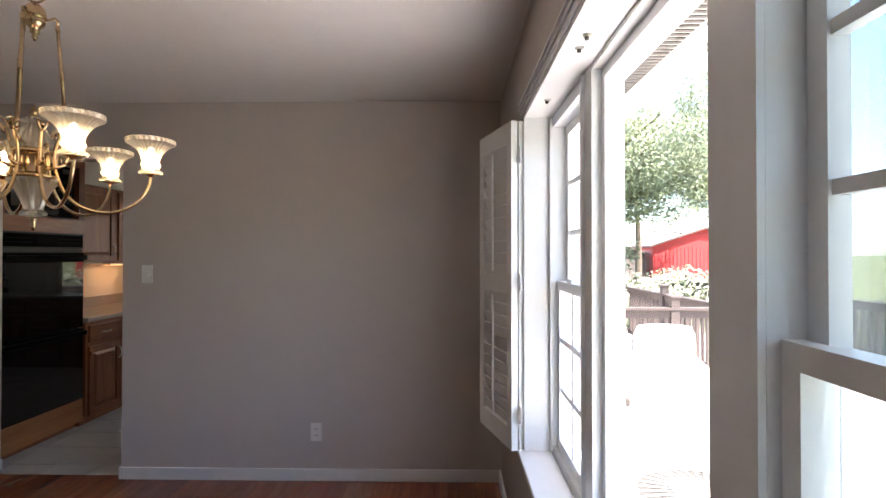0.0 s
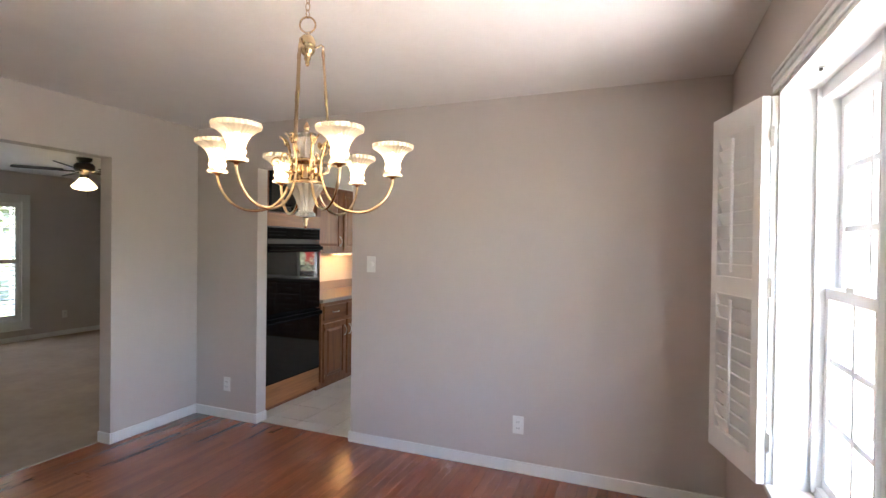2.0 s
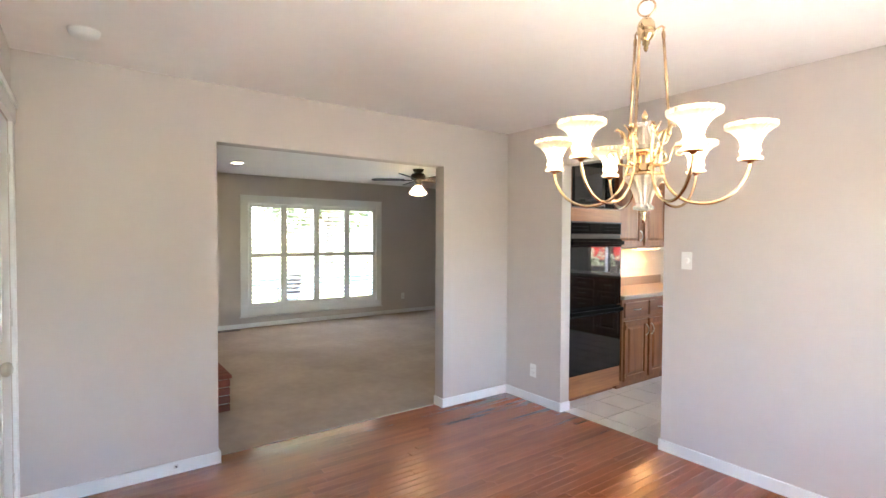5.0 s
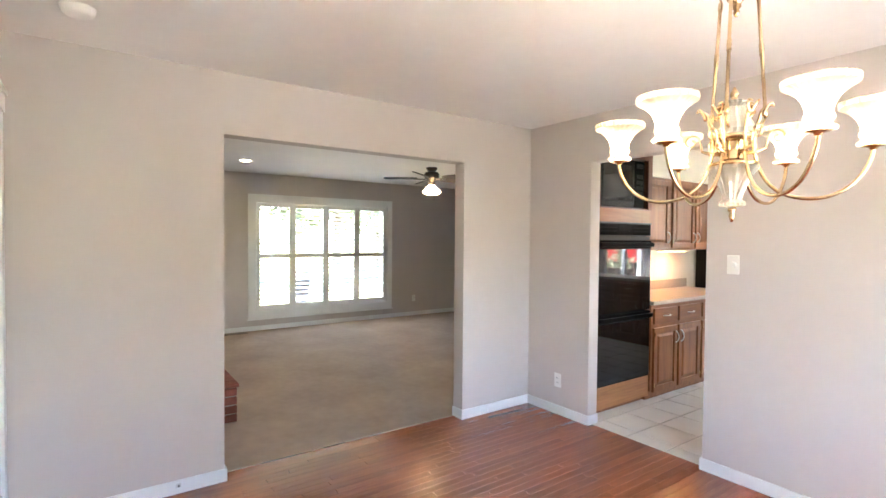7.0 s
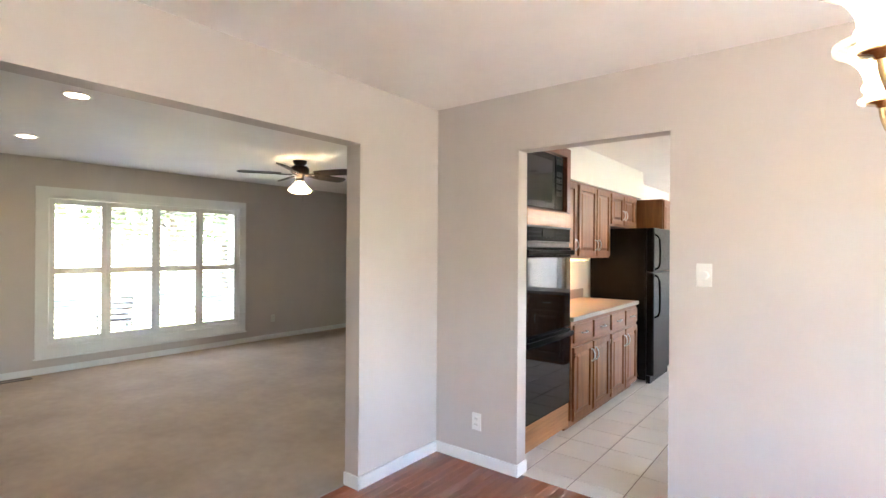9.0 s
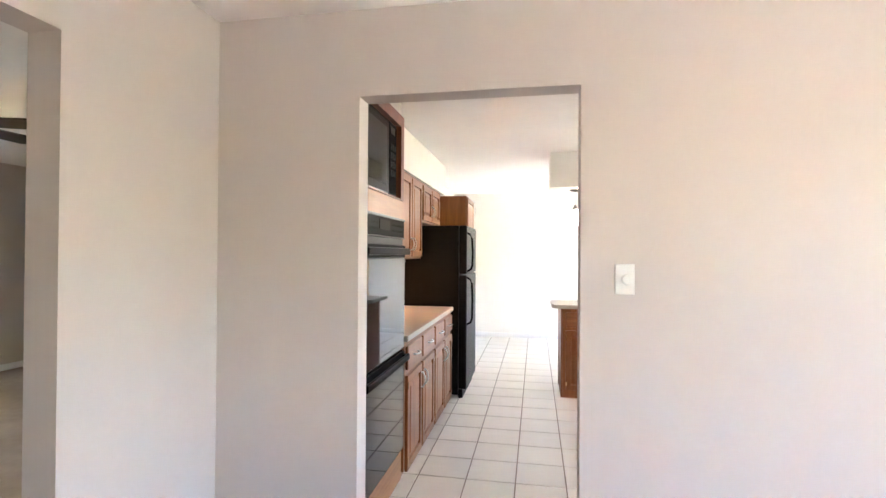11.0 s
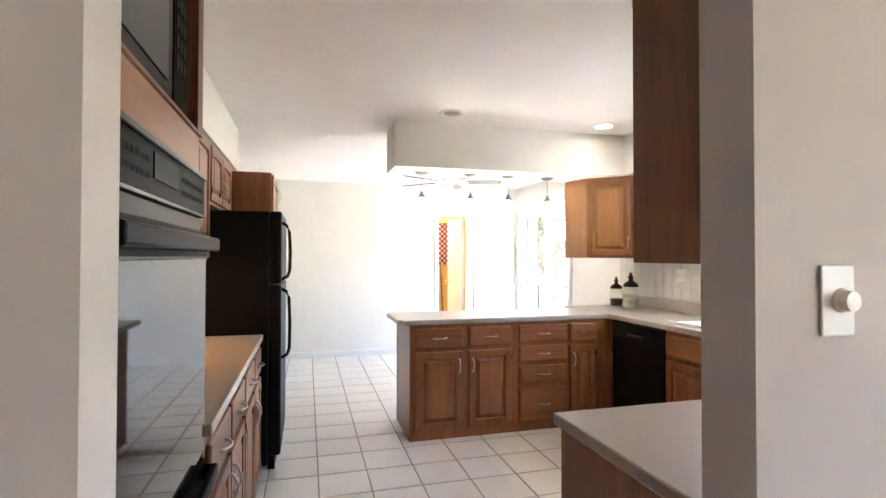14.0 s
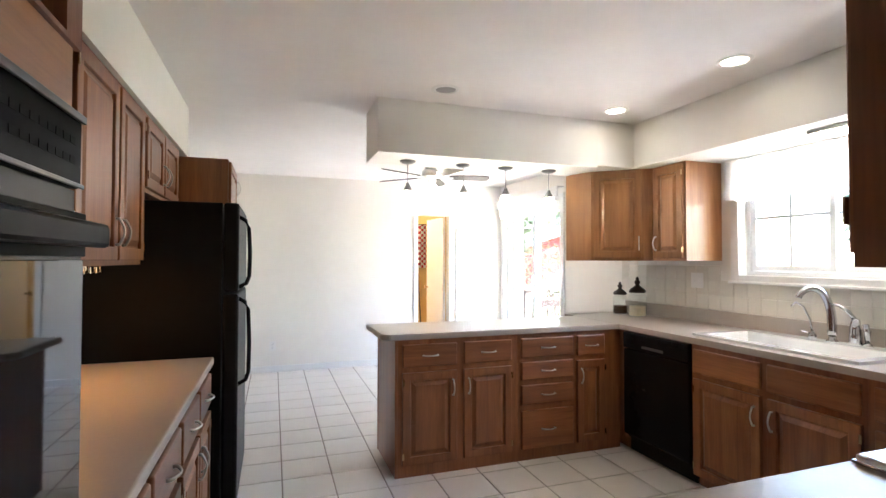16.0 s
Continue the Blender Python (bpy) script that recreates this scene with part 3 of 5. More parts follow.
def sliding_door():
    d = tagged(new("door_2"), "white framed glass sliding door to the deck", "door", kind="structure")
    y0, y1, z0, z1 = SD
    part("door_frame", wall_mesh("x", XW + 0.03, XW + 0.15, y0, y1, z0, z1, [(y0 + 0.04, y1 - 0.04, z0 + 0.03, z1 - 0.04)]), M_VINYL, d)
    sash(d, "sliding_leaf", XW + 0.065, y0 + 0.042, 5.60, z0 + 0.035, z1 - 0.042, 1, 1, 0.065, 0.035)
    lf = sash(d, "fixed_leaf", XW + 0.11, 5.54, y1 - 0.042, z0 + 0.035, z1 - 0.042, 1, 1, 0.065, 0.035)
    part("pull_handle", tube([(XW + 0.045, 5.57, 0.95), (XW + 0.015, 5.57, 0.98), (XW + 0.015, 5.57, 1.16), (XW + 0.045, 5.57, 1.19)], 0.008), M_VINYL, d)
    part("casing", wall_mesh("x", XW - 0.018, XW - 0.0005, y0 - 0.07, y1 + 0.06, 0.0, z1 + 0.07, [(y0, y1, -0.0, z1)]), M_TRIM, d)
    v = thing("blind_valance", XW - 0.02, y0 - 0.1, z1 + 0.02, 0, "white blind valance above the sliding glass door", "blind")
    part("valance_board", boxes((-0.10, -0.085, 0, y1 - y0 + 0.14, 0, 0.11), (-0.10, -0.001, 0, y1 - y0 + 0.14, 0.1105, 0.12), bevel=0.002), M_TRIM, v)


sliding_door()


def nook_door():
    d = tagged(new("door_3"), "cream door standing open into the mud room", "door", kind="structure")
    part("casing", boxes((ND[0] - 0.06, ND[0], YN - 0.018, YN - 0.0005, 0, ND[3]), (ND[1], ND[1] + 0.06, YN - 0.018, YN - 0.0005, 0, ND[3]), (ND[0] - 0.06, ND[1] + 0.06, YN - 0.018, YN - 0.0005, ND[3] + 0.001, ND[3] + 0.065), bevel=0.002), M_TRIM, d)
    leaf = part("door_leaf", boxes((-0.62, 0, -0.035, 0, 0.01, ND[3] - 0.01), bevel=0.003), M_WALL_K, d)
    leaf.matrix_basis = pose(ND[1] - 0.01, YN + 0.125, 0, 0, 0, -85)
    part("door_knob", lathe([(0.004, 0), (0.012, 0.0), (0.012, 0.03), (0.027, 0.04), (0.03, 0.055), (0.022, 0.068), (0.004, 0.072)], 16), M_BRASS, leaf).matrix_basis = pose(-0.56, -0.035, 0.98, 90, 0, 0)
    for z in (0.2, 1.0, 1.8):
        part("hinge", boxes((-0.02, 0.006, -0.041, -0.0355, z - 0.045, z + 0.045)), M_NICKEL, leaf)
    c = tagged(new("door_4"), "white closet door beside the mud room door", "door", kind="structure")
    part("door_leaf", boxes((ND[1] + 0.10, ND[1] + 0.42, YN - 0.03, YN - 0.0005, 0.01, 2.03), bevel=0.003), M_TRIM, c)
    for z in (0.25, 1.02, 1.78):
        part("hinge", boxes((ND[1] + 0.095, ND[1] + 0.115, YN - 0.036, YN - 0.0305, z - 0.045, z + 0.045)), M_NICKEL, c)
    # the room behind
    M_OCHRE = mat("ochre_paint", (0.62, 0.42, 0.17), 0.8, var=0.05, scale=2)
    structure("wall_mud_room_back", wall_mesh("y", 8.3, 8.4, 1.9, 4.0, 0, H, []), M_OCHRE, "ochre painted mud room wall", "wall")
    structure("wall_mud_room_side", wall_mesh("x", 1.8, 1.9, YN + 0.121, 8.4, 0, H, []), M_OCHRE, "ochre painted mud room wall", "wall")
    structure("wall_mud_room_end", wall_mesh("x", 4.0, 4.1, YN + 0.121, 8.4, 0, H, []), M_OCHRE, "ochre painted mud room wall", "wall")
    structure("ceiling_mud_room", boxes((1.8, 4.1, YN + 0.121, 8.4, H, H + 0.1)), M_CEIL, "plain mud room ceiling", "ceiling")
    structure("floor_mud_room", boxes((1.8, 4.1, YN + 0.121, 8.4, -0.1, -0.002)), M_TILE, "plain pale mud room floor", "floor")
    # unseen lamp and fixture, added to brighten the doorway and the open leaf
    bulb_lamp("mud_room_fill_lamp", 2.6, 7.7, 2.25, 2.4, (1, 0.86, 0.62), 0.06)
    lamp = thing("added_flush_lamp", 2.6, 7.7, H, 0, "small opal flush ceiling lamp, unseen, added to light the mud room", "lamp")
    part("lamp_base", lathe([(0.004, 0), (0.09, 0), (0.09, -0.025), (0.004, -0.026)], 20), M_WHITE_PLASTIC, lamp)
    part("lamp_bowl", lathe([(0.085, -0.027), (0.11, -0.05), (0.13, -0.12)], 20), M_OPAL, lamp)
    # checked curtain
    cu = thing("checked_curtain", 3.20, 8.285, 1.25, 0, "red and white checked curtain hanging in the mud room", "curtain")
    bm = bmesh.new()
    M_CHECK = check_fabric()
    n = 30
    cols = []
    for i in range(n + 1):
        x = 0.24 * i / n
        y = -0.03 + 0.018 * math.sin(i * 1.35)
        cols.append([bm.verts.new((x, y, z)) for z in (0.0, 0.35, 0.75)])
    for a, b in zip(cols, cols[1:]):
        for k in range(2):
            bm.faces.new((a[k], b[k], b[k + 1], a[k + 1]))
    bmesh.ops.solidify(bm, geom=bm.faces[:], thickness=0.003)
    part("curtain_cloth", bm, M_CHECK, cu)
    part("curtain_rod", tube([(-0.06, -0.03, 0.76), (0.30, -0.03, 0.76)], 0.008), M_BRONZE, cu)
    for i, (x, tilt) in enumerate(((3.24, 3), (3.32, -4))):
        b = thing("broom", x, 8.15, 0.0, 0, "broom with a long handle leaning on the mud room wall", "broom", "brooms")
        part("handle", tube([(0, 0.0, 0.12), (0.01 * tilt, 0.12, 1.25)], 0.012), M_DARK_SLOT if i else M_NICKEL, b)
        part("brush", boxes((-0.14, 0.14, -0.02, 0.03, 0.0, 0.13), bevel=0.01), M_DARK_SLOT, b)


def check_fabric():
    m = bpy.data.materials.new("checked_fabric")
    m.use_nodes = True
    nt = m.node_tree
    b = nt.nodes["Principled BSDF"]
    b.inputs["Roughness"].default_value = 0.9
    tc = nt.nodes.new("ShaderNodeTexCoord")
    ck = nt.nodes.new("ShaderNodeTexChecker")
    ck.inputs["Scale"].default_value = 22
    ck.inputs["Color1"].default_value = (0.45, 0.03, 0.03, 1)
    ck.inputs["Color2"].default_value = (0.75, 0.70, 0.65, 1)
    mp = nt.nodes.new("ShaderNodeMapping")
    mp.inputs["Scale"].default_value = (1, 0, 1)
    nt.links.new(tc.outputs["Object"], mp.inputs[0])
    nt.links.new(mp.outputs[0], ck.inputs["Vector"])
    nt.links.new(ck.outputs[0], b.inputs["Base Color"])
    return m


nook_door()


# ---- dining room things ----
def smooth_line(pts, n):
    """A Catmull-Rom line through the points, n steps to a span."""
    q = [Vector(p) for p in [pts[0]] + pts + [pts[-1]]]
    out = []
    for k in range(1, len(q) - 2):
        for s in range(n):
            t = s / n
            out.append(tuple(0.5 * (2 * q[k] + (q[k + 1] - q[k - 1]) * t + (2 * q[k - 1] - 5 * q[k] + 4 * q[k + 1] - q[k + 2]) * t * t + (3 * q[k] - q[k - 1] - 3 * q[k + 1] + q[k + 2]) * t ** 3)))
    return out + [tuple(q[-1])]


def chandelier(cx, cy, tip):
    c = thing("chandelier", cx, cy, tip, 0, "brass six-arm chandelier with ribbed glass bell shades, lit", "chandelier")
    top = H - tip

    def turned(name, profile, material=M_BRASS, seg=28, parent=c, **kw):
        return part(name, lathe(profile, seg, **kw), material, parent, smooth="flute" not in kw)

    turned("canopy", [(0.004, top - 0.03), (0.03, top - 0.028), (0.055, top - 0.012), (0.06, top)])
    z, k = top - 0.03, 0
    while z > 0.712:
        loop = [2 * math.pi * i / 10 for i in range(11)]
        bm = tube([(0.0, 0.008 * math.cos(a), z - 0.015 + 0.015 * math.sin(a)) if k % 2 else (0.008 * math.cos(a), 0, z - 0.015 + 0.015 * math.sin(a)) for a in loop], 0.0019, 6)
        part("chain_link", bm, M_BRASS, c, smooth=True)
        z -= 0.0235
        k += 1
    part("hanging_ring", tube([(0.024 * math.cos(a), 0.010 * math.cos(a), 0.672 + 0.026 * math.sin(a)) for a in [2 * math.pi * i / 20 for i in range(21)]], 0.0032, 8), M_BRASS, c, smooth=True)
    turned("hub", [(0.004, 0.648), (0.008, 0.645), (0.009, 0.640), (0.017, 0.636), (0.024, 0.626), (0.027, 0.612), (0.027, 0.600), (0.024, 0.596), (0.026, 0.592), (0.022, 0.580), (0.013, 0.571), (0.010, 0.566), (0.012, 0.560), (0.006, 0.553), (0.008, 0.546), (0.003, 0.536)])
    for i in range(3):
        a = radians(41 + 120 * i)
        ca, sa = math.cos(a), math.sin(a)
        part("hub_hook", tube([(0.022 * ca, 0.022 * sa, 0.600), (0.034 * ca, 0.034 * sa, 0.604), (0.044 * ca, 0.044 * sa, 0.612), (0.052 * ca, 0.052 * sa, 0.606), (0.050 * ca, 0.050 * sa, 0.594)], 0.0035, 8), M_BRASS, c, smooth=True)
        rr = [0.0035, 0.006, 0.0062, 0.0046, 0.0046, 0.0064, 0.0055, 0.0066, 0.0055, 0.0064, 0.0046, 0.0046, 0.0064, 0.0068, 0.004]
        zz = [0.596, 0.590, 0.575, 0.570, 0.462, 0.458, 0.452, 0.446, 0.438, 0.432, 0.428, 0.300, 0.294, 0.280, 0.270]
        part("rod", tube([((0.050 + 0.024 * (0.596 - q) / 0.326) * ca, (0.050 + 0.024 * (0.596 - q) / 0.326) * sa, q) for q in zz], rr, 10), M_BRASS, c, smooth=True)
        part("rod_bracket", tube([(0.074 * ca, 0.074 * sa, 0.272), (0.066 * ca, 0.066 * sa, 0.252), (0.040 * ca, 0.040 * sa, 0.236)], 0.0035, 8), M_BRASS, c, smooth=True)
    turned("upper_crystal", [(0.044, 0.231), (0.049, 0.240), (0.043, 0.256), (0.032, 0.276), (0.023, 0.293), (0.021, 0.300), (0.031, 0.308), (0.031, 0.314), (0.010, 0.318)], M_CRYSTAL, 32, flute=1, depth=0.05)
    turned("top_finial", [(0.012, 0.318), (0.007, 0.324), (0.010, 0.330), (0.0105, 0.336), (0.006, 0.344), (0.003, 0.353)], seg=12)
    turned("body", [(0.004, 0.146), (0.056, 0.147), (0.058, 0.154), (0.036, 0.160), (0.031, 0.165), (0.031, 0.205), (0.034, 0.212), (0.048, 0.217), (0.049, 0.224), (0.040, 0.229), (0.004, 0.2305)])
    turned("lower_crystal", [(0.058, 0.145), (0.057, 0.137), (0.046, 0.124), (0.035, 0.103), (0.027, 0.082), (0.022, 0.064), (0.021, 0.058), (0.030, 0.050), (0.029, 0.042), (0.008, 0.038)], M_CRYSTAL, 32, flute=1, depth=0.06)
    turned("tip_finial", [(0.010, 0.038), (0.010, 0.030), (0.005, 0.025), (0.008, 0.016), (0.003, 0.0)], seg=12)
    R, foot = 0.285, 0.178
    bell = [(0.027, 0.000), (0.0315, 0.003), (0.0315, 0.008), (0.0235, 0.013), (0.022, 0.019), (0.0265, 0.025), (0.0265, 0.031), (0.023, 0.036), (0.0245, 0.047), (0.030, 0.061), (0.040, 0.075), (0.053, 0.086), (0.0615, 0.0905), (0.066, 0.093), (0.067, 0.104), (0.065, 0.1055)]
    for i in range(6):
        pts = [(0.072, 0, 0.292), (0.062, 0, 0.284), (0.056, 0, 0.262), (0.049, 0, 0.232), (0.047, 0, 0.198), (0.053, 0, 0.155), (0.072, 0, 0.108), (0.105, 0, 0.074), (0.150, 0, 0.058), (0.198, 0, 0.060), (0.240, 0, 0.082), (0.268, 0, 0.116), (0.282, 0, 0.148), (R, 0, 0.172)]
        arm = part("arm", tube(smooth_line(pts, 4), 0.0048, 10), M_BRASS, c, smooth=True)
        arm.matrix_basis = Matrix.Rotation(radians(26.2 + 60 * i), 4, "Z")
        part("stub", tube([(0.030, 0, 0.180), (0.048, 0, 0.180), (0.075, 0, 0.190)], [0.006, 0.006, 0.003], 8), M_BRASS, arm, smooth=True)
        curl = [(0.098 + (0.020 - 0.0016 * q) * math.cos(2.6 - q * 0.75), 0, 0.216 + (0.020 - 0.0016 * q) * math.sin(2.6 - q * 0.75)) for q in range(11)]
        part("scroll", tube(smooth_line([(0.072, 0, 0.188)] + curl, 2), 0.0028, 6), M_BRASS, arm, smooth=True)
        for side in (-1, 1):
            leaf = [(0.066, 0, 0.272), (0.070, 0.009 * side, 0.288), (0.080, 0.013 * side, 0.300), (0.088, 0.008 * side, 0.294)]
            part("leaf_tip", tube(smooth_line(leaf, 3), [0.0045 - 0.0003 * q for q in range(10)], 6), M_BRASS, arm, smooth=True)
        part("shade_cup", lathe([(0.005, -0.010), (0.008, -0.008), (0.009, -0.004), (0.022, -0.002), (0.024, 0.001), (0.004, 0.002)], 20, at=(R, 0, foot)), M_BRASS, arm, smooth=True)
        shade = part("shade", lathe(bell, 56, at=(R, 0, foot), flute=1, depth=0.022), M_SHADE, arm)
        part("rim", tube([(R + 0.0665 * math.cos(q), 0.0665 * math.sin(q), foot + 0.1045) for q in [2 * math.pi * j / 32 for j in range(33)]], 0.0018, 6), M_CRYSTAL, shade, smooth=True)
        part("bulb", lathe([(0.004, 0.012), (0.009, 0.016), (0.010, 0.034), (0.013, 0.050), (0.0125, 0.062), (0.007, 0.075), (0.002, 0.082)], 14, at=(R, 0, foot)), M_BULB, arm, smooth=True)
    return c


chandelier(2.523, -1.805, 1.522)


def wall_plate(kind, x, y, z, rz, label):
    p = thing("outlet" if kind == "outlet" else "light_switch", x, y, z, rz, label, "outlet" if kind == "outlet" else "switch")
    hw = 0.058 if kind == "toggle" else 0.036
    plate = part("cover_plate", boxes((-hw, hw, -0.006, -0.0005, -0.058, 0.058), bevel=0.003), M_WHITE_PLASTIC, p)
    if kind == "outlet":
        for zz in (0.02, -0.02):
            part("socket", boxes((-0.017, 0.017, -0.0085, -0.006, zz - 0.014, zz + 0.014), bevel=0.002), M_WHITE_PLASTIC, plate)
            part("slot", boxes((-0.009, -0.006, -0.0092, -0.0084, zz - 0.005, zz + 0.006), (0.006, 0.009, -0.0092, -0.0084, zz - 0.005, zz + 0.006)), M_DARK_SLOT, plate)
    elif kind == "dimmer":
        k = part("dimmer_knob", lathe([(0.02, 0.0), (0.02, 0.004), (0.017, 0.006), (0.016, 0.02), (0.004, 0.021)], 20), M_WHITE_PLASTIC, plate)
        k.matrix_basis = pose(0.005, -0.006, 0, 90, 0, 0)
    else:
        for tx in (-0.023, 0.023):
            part("toggle", boxes((tx - 0.005, tx + 0.005, -0.014, -0.006, -0.01, 0.012), bevel=0.002), M_WHITE_PLASTIC, plate)
    return p


wall_plate("dimmer", 1.721, 0, 1.324, 0, "white dimmer switch with a round knob on the wall")
wall_plate("outlet", 0.35, 0, 0.286, 0, "white duplex outlet above the baseboard near the corner")
wall_plate("outlet", 2.826, 0, 0.311, 0, "white duplex outlet low on the greige wall")
wall_plate("outlet", 0.9, YN, 0.32, 0, "white duplex outlet low on the nook wall")
wall_plate("outlet", LX, -1.75, 0.33, 90, "white duplex outlet on the living room wall")
wall_plate("outlet", LX, 1.75, 0.33, 90, "white duplex outlet under the window wall")
wall_plate("toggle", XW - 0.012, 2.94, 1.235, -90, "white double switch plate on the tiled backsplash")

sd = thing("smoke_detector", 0.506, -3.225, H, 0, "round white smoke detector on the ceiling", "smoke detector")
part("detector_body", lathe([(0.004, -0.035), (0.045, -0.034), (0.058, -0.026), (0.064, -0.012), (0.064, -0.006)], 28), M_WHITE_PLASTIC, sd, smooth=True)
part("detector_base", lathe([(0.066, -0.006), (0.068, -0.001)], 28), M_WHITE_PLASTIC, sd)
jk = thing("cable_jack", B, -2.79, 0.05, 90, "small dark cable jack on the baseboard", "jack")
part("jack_plate", boxes((-0.013, 0.013, -0.004, -0.0005, -0.012, 0.012), bevel=0.002), M_NICKEL, jk)
part("jack_pin", lathe([(0.003, 0), (0.005, 0.0), (0.005, 0.012), (0.002, 0.012)], 10), M_DARK_SLOT, jk).matrix_basis = pose(0, -0.004, 0, 90, 0, 0)


# ---- ceiling lamps and fans ----
def can_light(x, y, lit=True, lens=M_CAN):
    c = thing("recessed_light", x, y, H, 0, "round white recessed ceiling light, " + ("lit" if lit else "unlit"), "ceiling light", "recessed lights")
    part("trim_ring", lathe([(0.062, -0.001), (0.066, -0.008), (0.085, -0.006), (0.09, -0.001)], 28), M_WHITE_PLASTIC, c, smooth=True)
    part("lens", lathe([(0.062, -0.002), (0.03, -0.0045), (0.003, -0.005)], 28), lens if lit else M_CAN_OFF, c, smooth=True)


can_light(-3.5, -1.58, lens=M_CAN_WARM)
can_light(-1.68, -1.70, lens=M_CAN_WARM)
can_light(1.898, 2.824, False)
can_light(3.167, 2.837)
can_light(3.189, 1.909)


def ceiling_fan(x, y, angle, blade_mat, metal, lit, drop, n=5):
    f = thing("ceiling_fan", x, y, H, angle, "ceiling fan with blades and a bell glass light kit", "ceiling fan", "ceiling fans")
    part("canopy", lathe([(0.004, -0.045), (0.05, -0.044), (0.075, -0.02), (0.08, -0.001)], 24), metal, f, smooth=True)
    part("motor_housing", lathe([(0.004, -0.046), (0.085, -0.05), (0.105, -0.07), (0.105, -0.105), (0.085, -0.125), (0.05, -0.13), (0.045, -0.16), (0.004, -0.162)], 28), metal, f, smooth=True)
    for i in range(n):
        b = part("blade", prism([(0.20, -0.045), (0.30, -0.062), (0.60, -0.068), (0.655, -0.05), (0.665, 0), (0.655, 0.05), (0.60, 0.068), (0.30, 0.062), (0.20, 0.045)], -0.004, 0.004), blade_mat, f)
        b.matrix_basis = pose(0, 0, -0.118, 0, 0, 72 * i) @ pose(0, 0, 0, -13, 0, 0)
        part("blade_iron", boxes((0.085, 0.25, -0.018, 0.018, -0.012, -0.0045), bevel=0.003), metal, b)
    part("light_plate", lathe([(0.004, -0.163), (0.05, -0.165), (0.055, -0.18), (0.004, -0.185)], 20), metal, f, smooth=True)
    sh = part("lamp_shade", lathe([(0.035, -0.186), (0.05, -0.195), (0.085, -0.225), (0.125, -0.255), (0.128, -0.265), (0.10, -0.285), (0.05, -0.295), (0.006, -0.297)], 32, flute=1, depth=0.012), M_OPAL, f)
    part("bulb", lathe([(0.003, -0.19), (0.03, -0.21), (0.03, -0.24), (0.003, -0.26)], 14), lit, sh)
    part("pull_chain", tube([(0.04, 0.0, -0.19), (0.04, 0, -0.36)], 0.0015, 5), metal, f)
    f.scale.z = drop
    return f


M_BLADE = wood("dark_blade", (0.02, 0.012, 0.008), (0.05, 0.03, 0.02), "x")
ceiling_fan(-2.55, 0.66, 20, M_BLADE, M_BRONZE, M_BULB_L, 1.28)
ceiling_fan(2.55, 5.18, 62, M_BLADE, M_NICKEL, M_BULB_K, 1.12)


sl = thing("soffit_light", 3.75, 1.70, 2.0995, 0, "flat white lamp under the soffit above the sink", "lamp")
part("lamp_housing", boxes((-0.09, 0.09, -0.17, 0.17, -0.022, -0.0005), bevel=0.004), M_WHITE_PLASTIC, sl)
part("lamp_lens", boxes((-0.078, 0.078, -0.158, 0.158, -0.027, -0.0222), bevel=0.002), M_CAN, sl)


def pendant(x, y, z):
    p = thing("pendant_lamp", x, y, z, 0, "pendant lamp with nickel cap and opal glass, lit", "pendant lamp", "peninsula pendants")
    part("canopy", lathe([(0.004, -0.022), (0.035, -0.02), (0.055, -0.008), (0.056, -0.001)], 24), M_STEEL, p, smooth=True)
    part("cord", tube([(0, 0, -0.02), (0, 0, -0.16)], 0.003, 6), M_STEEL, p)
    part("socket_cap", lathe([(0.004, -0.155), (0.010, -0.158), (0.016, -0.175), (0.03, -0.20), (0.032, -0.212), (0.004, -0.213)], 20), M_STEEL, p, smooth=True)
    part("glass_shade", lathe([(0.028, -0.213), (0.042, -0.235), (0.046, -0.27), (0.046, -0.36), (0.042, -0.385), (0.040, -0.386)], 24), M_OPAL, p, smooth=True)
    part("bulb", lathe([(0.003, -0.215), (0.015, -0.225), (0.02, -0.27), (0.014, -0.30), (0.003, -0.31)], 12), M_BULB_K, p, smooth=True)


for px in (1.79, 2.21, 2.55, 2.92):
    pendant(px, 3.32, 2.085)

# ---- kitchen cabinets ----
STILE = 0.052


def raised_door(x0, x1, z0, z1):
    """Frame of stiles and rails round a panel's opening."""
    bm = wall_mesh("y", -0.019, 0.0, x0, x1, z0, z1, [(x0 + STILE, x1 - STILE, z0 + STILE, z1 - STILE)])
    edges = [e for e in bm.edges if all(v.co.y < -0.018 for v in e.verts) and len(e.link_faces) == 2 and e.calc_face_angle() > 0.5]
    bmesh.ops.bevel(bm, geom=edges, offset=0.0035, segments=2, affect="EDGES", profile=0.5)
    return bm


def raised_panel(x0, x1, z0, z1):
    """Field that rises by a bevelled margin from the groove inside the frame."""
    bm = bmesh.new()
    rings = []
    for inset, depth in ((-0.004, -0.001), (-0.004, -0.005), (0.010, -0.005), (0.034, -0.0175)):
        k = STILE + inset
        rings.append([bm.verts.new((x, depth, z)) for x, z in ((x0 + k, z0 + k), (x1 - k, z0 + k), (x1 - k, z1 - k), (x0 + k, z1 - k))])
    for lo, hi in zip(rings, rings[1:]):
        for q in range(4):
            bm.faces.new((lo[q], lo[(q + 1) % 4], hi[(q + 1) % 4], hi[q]))
    bm.faces.new(rings[-1])
    bm.faces.new(list(reversed(rings[0])))
    return bm


def drawer_slab(x0, x1, z0, z1):
    return boxes((x0, x1, -0.019, 0, z0, z1), bevel=0.007)


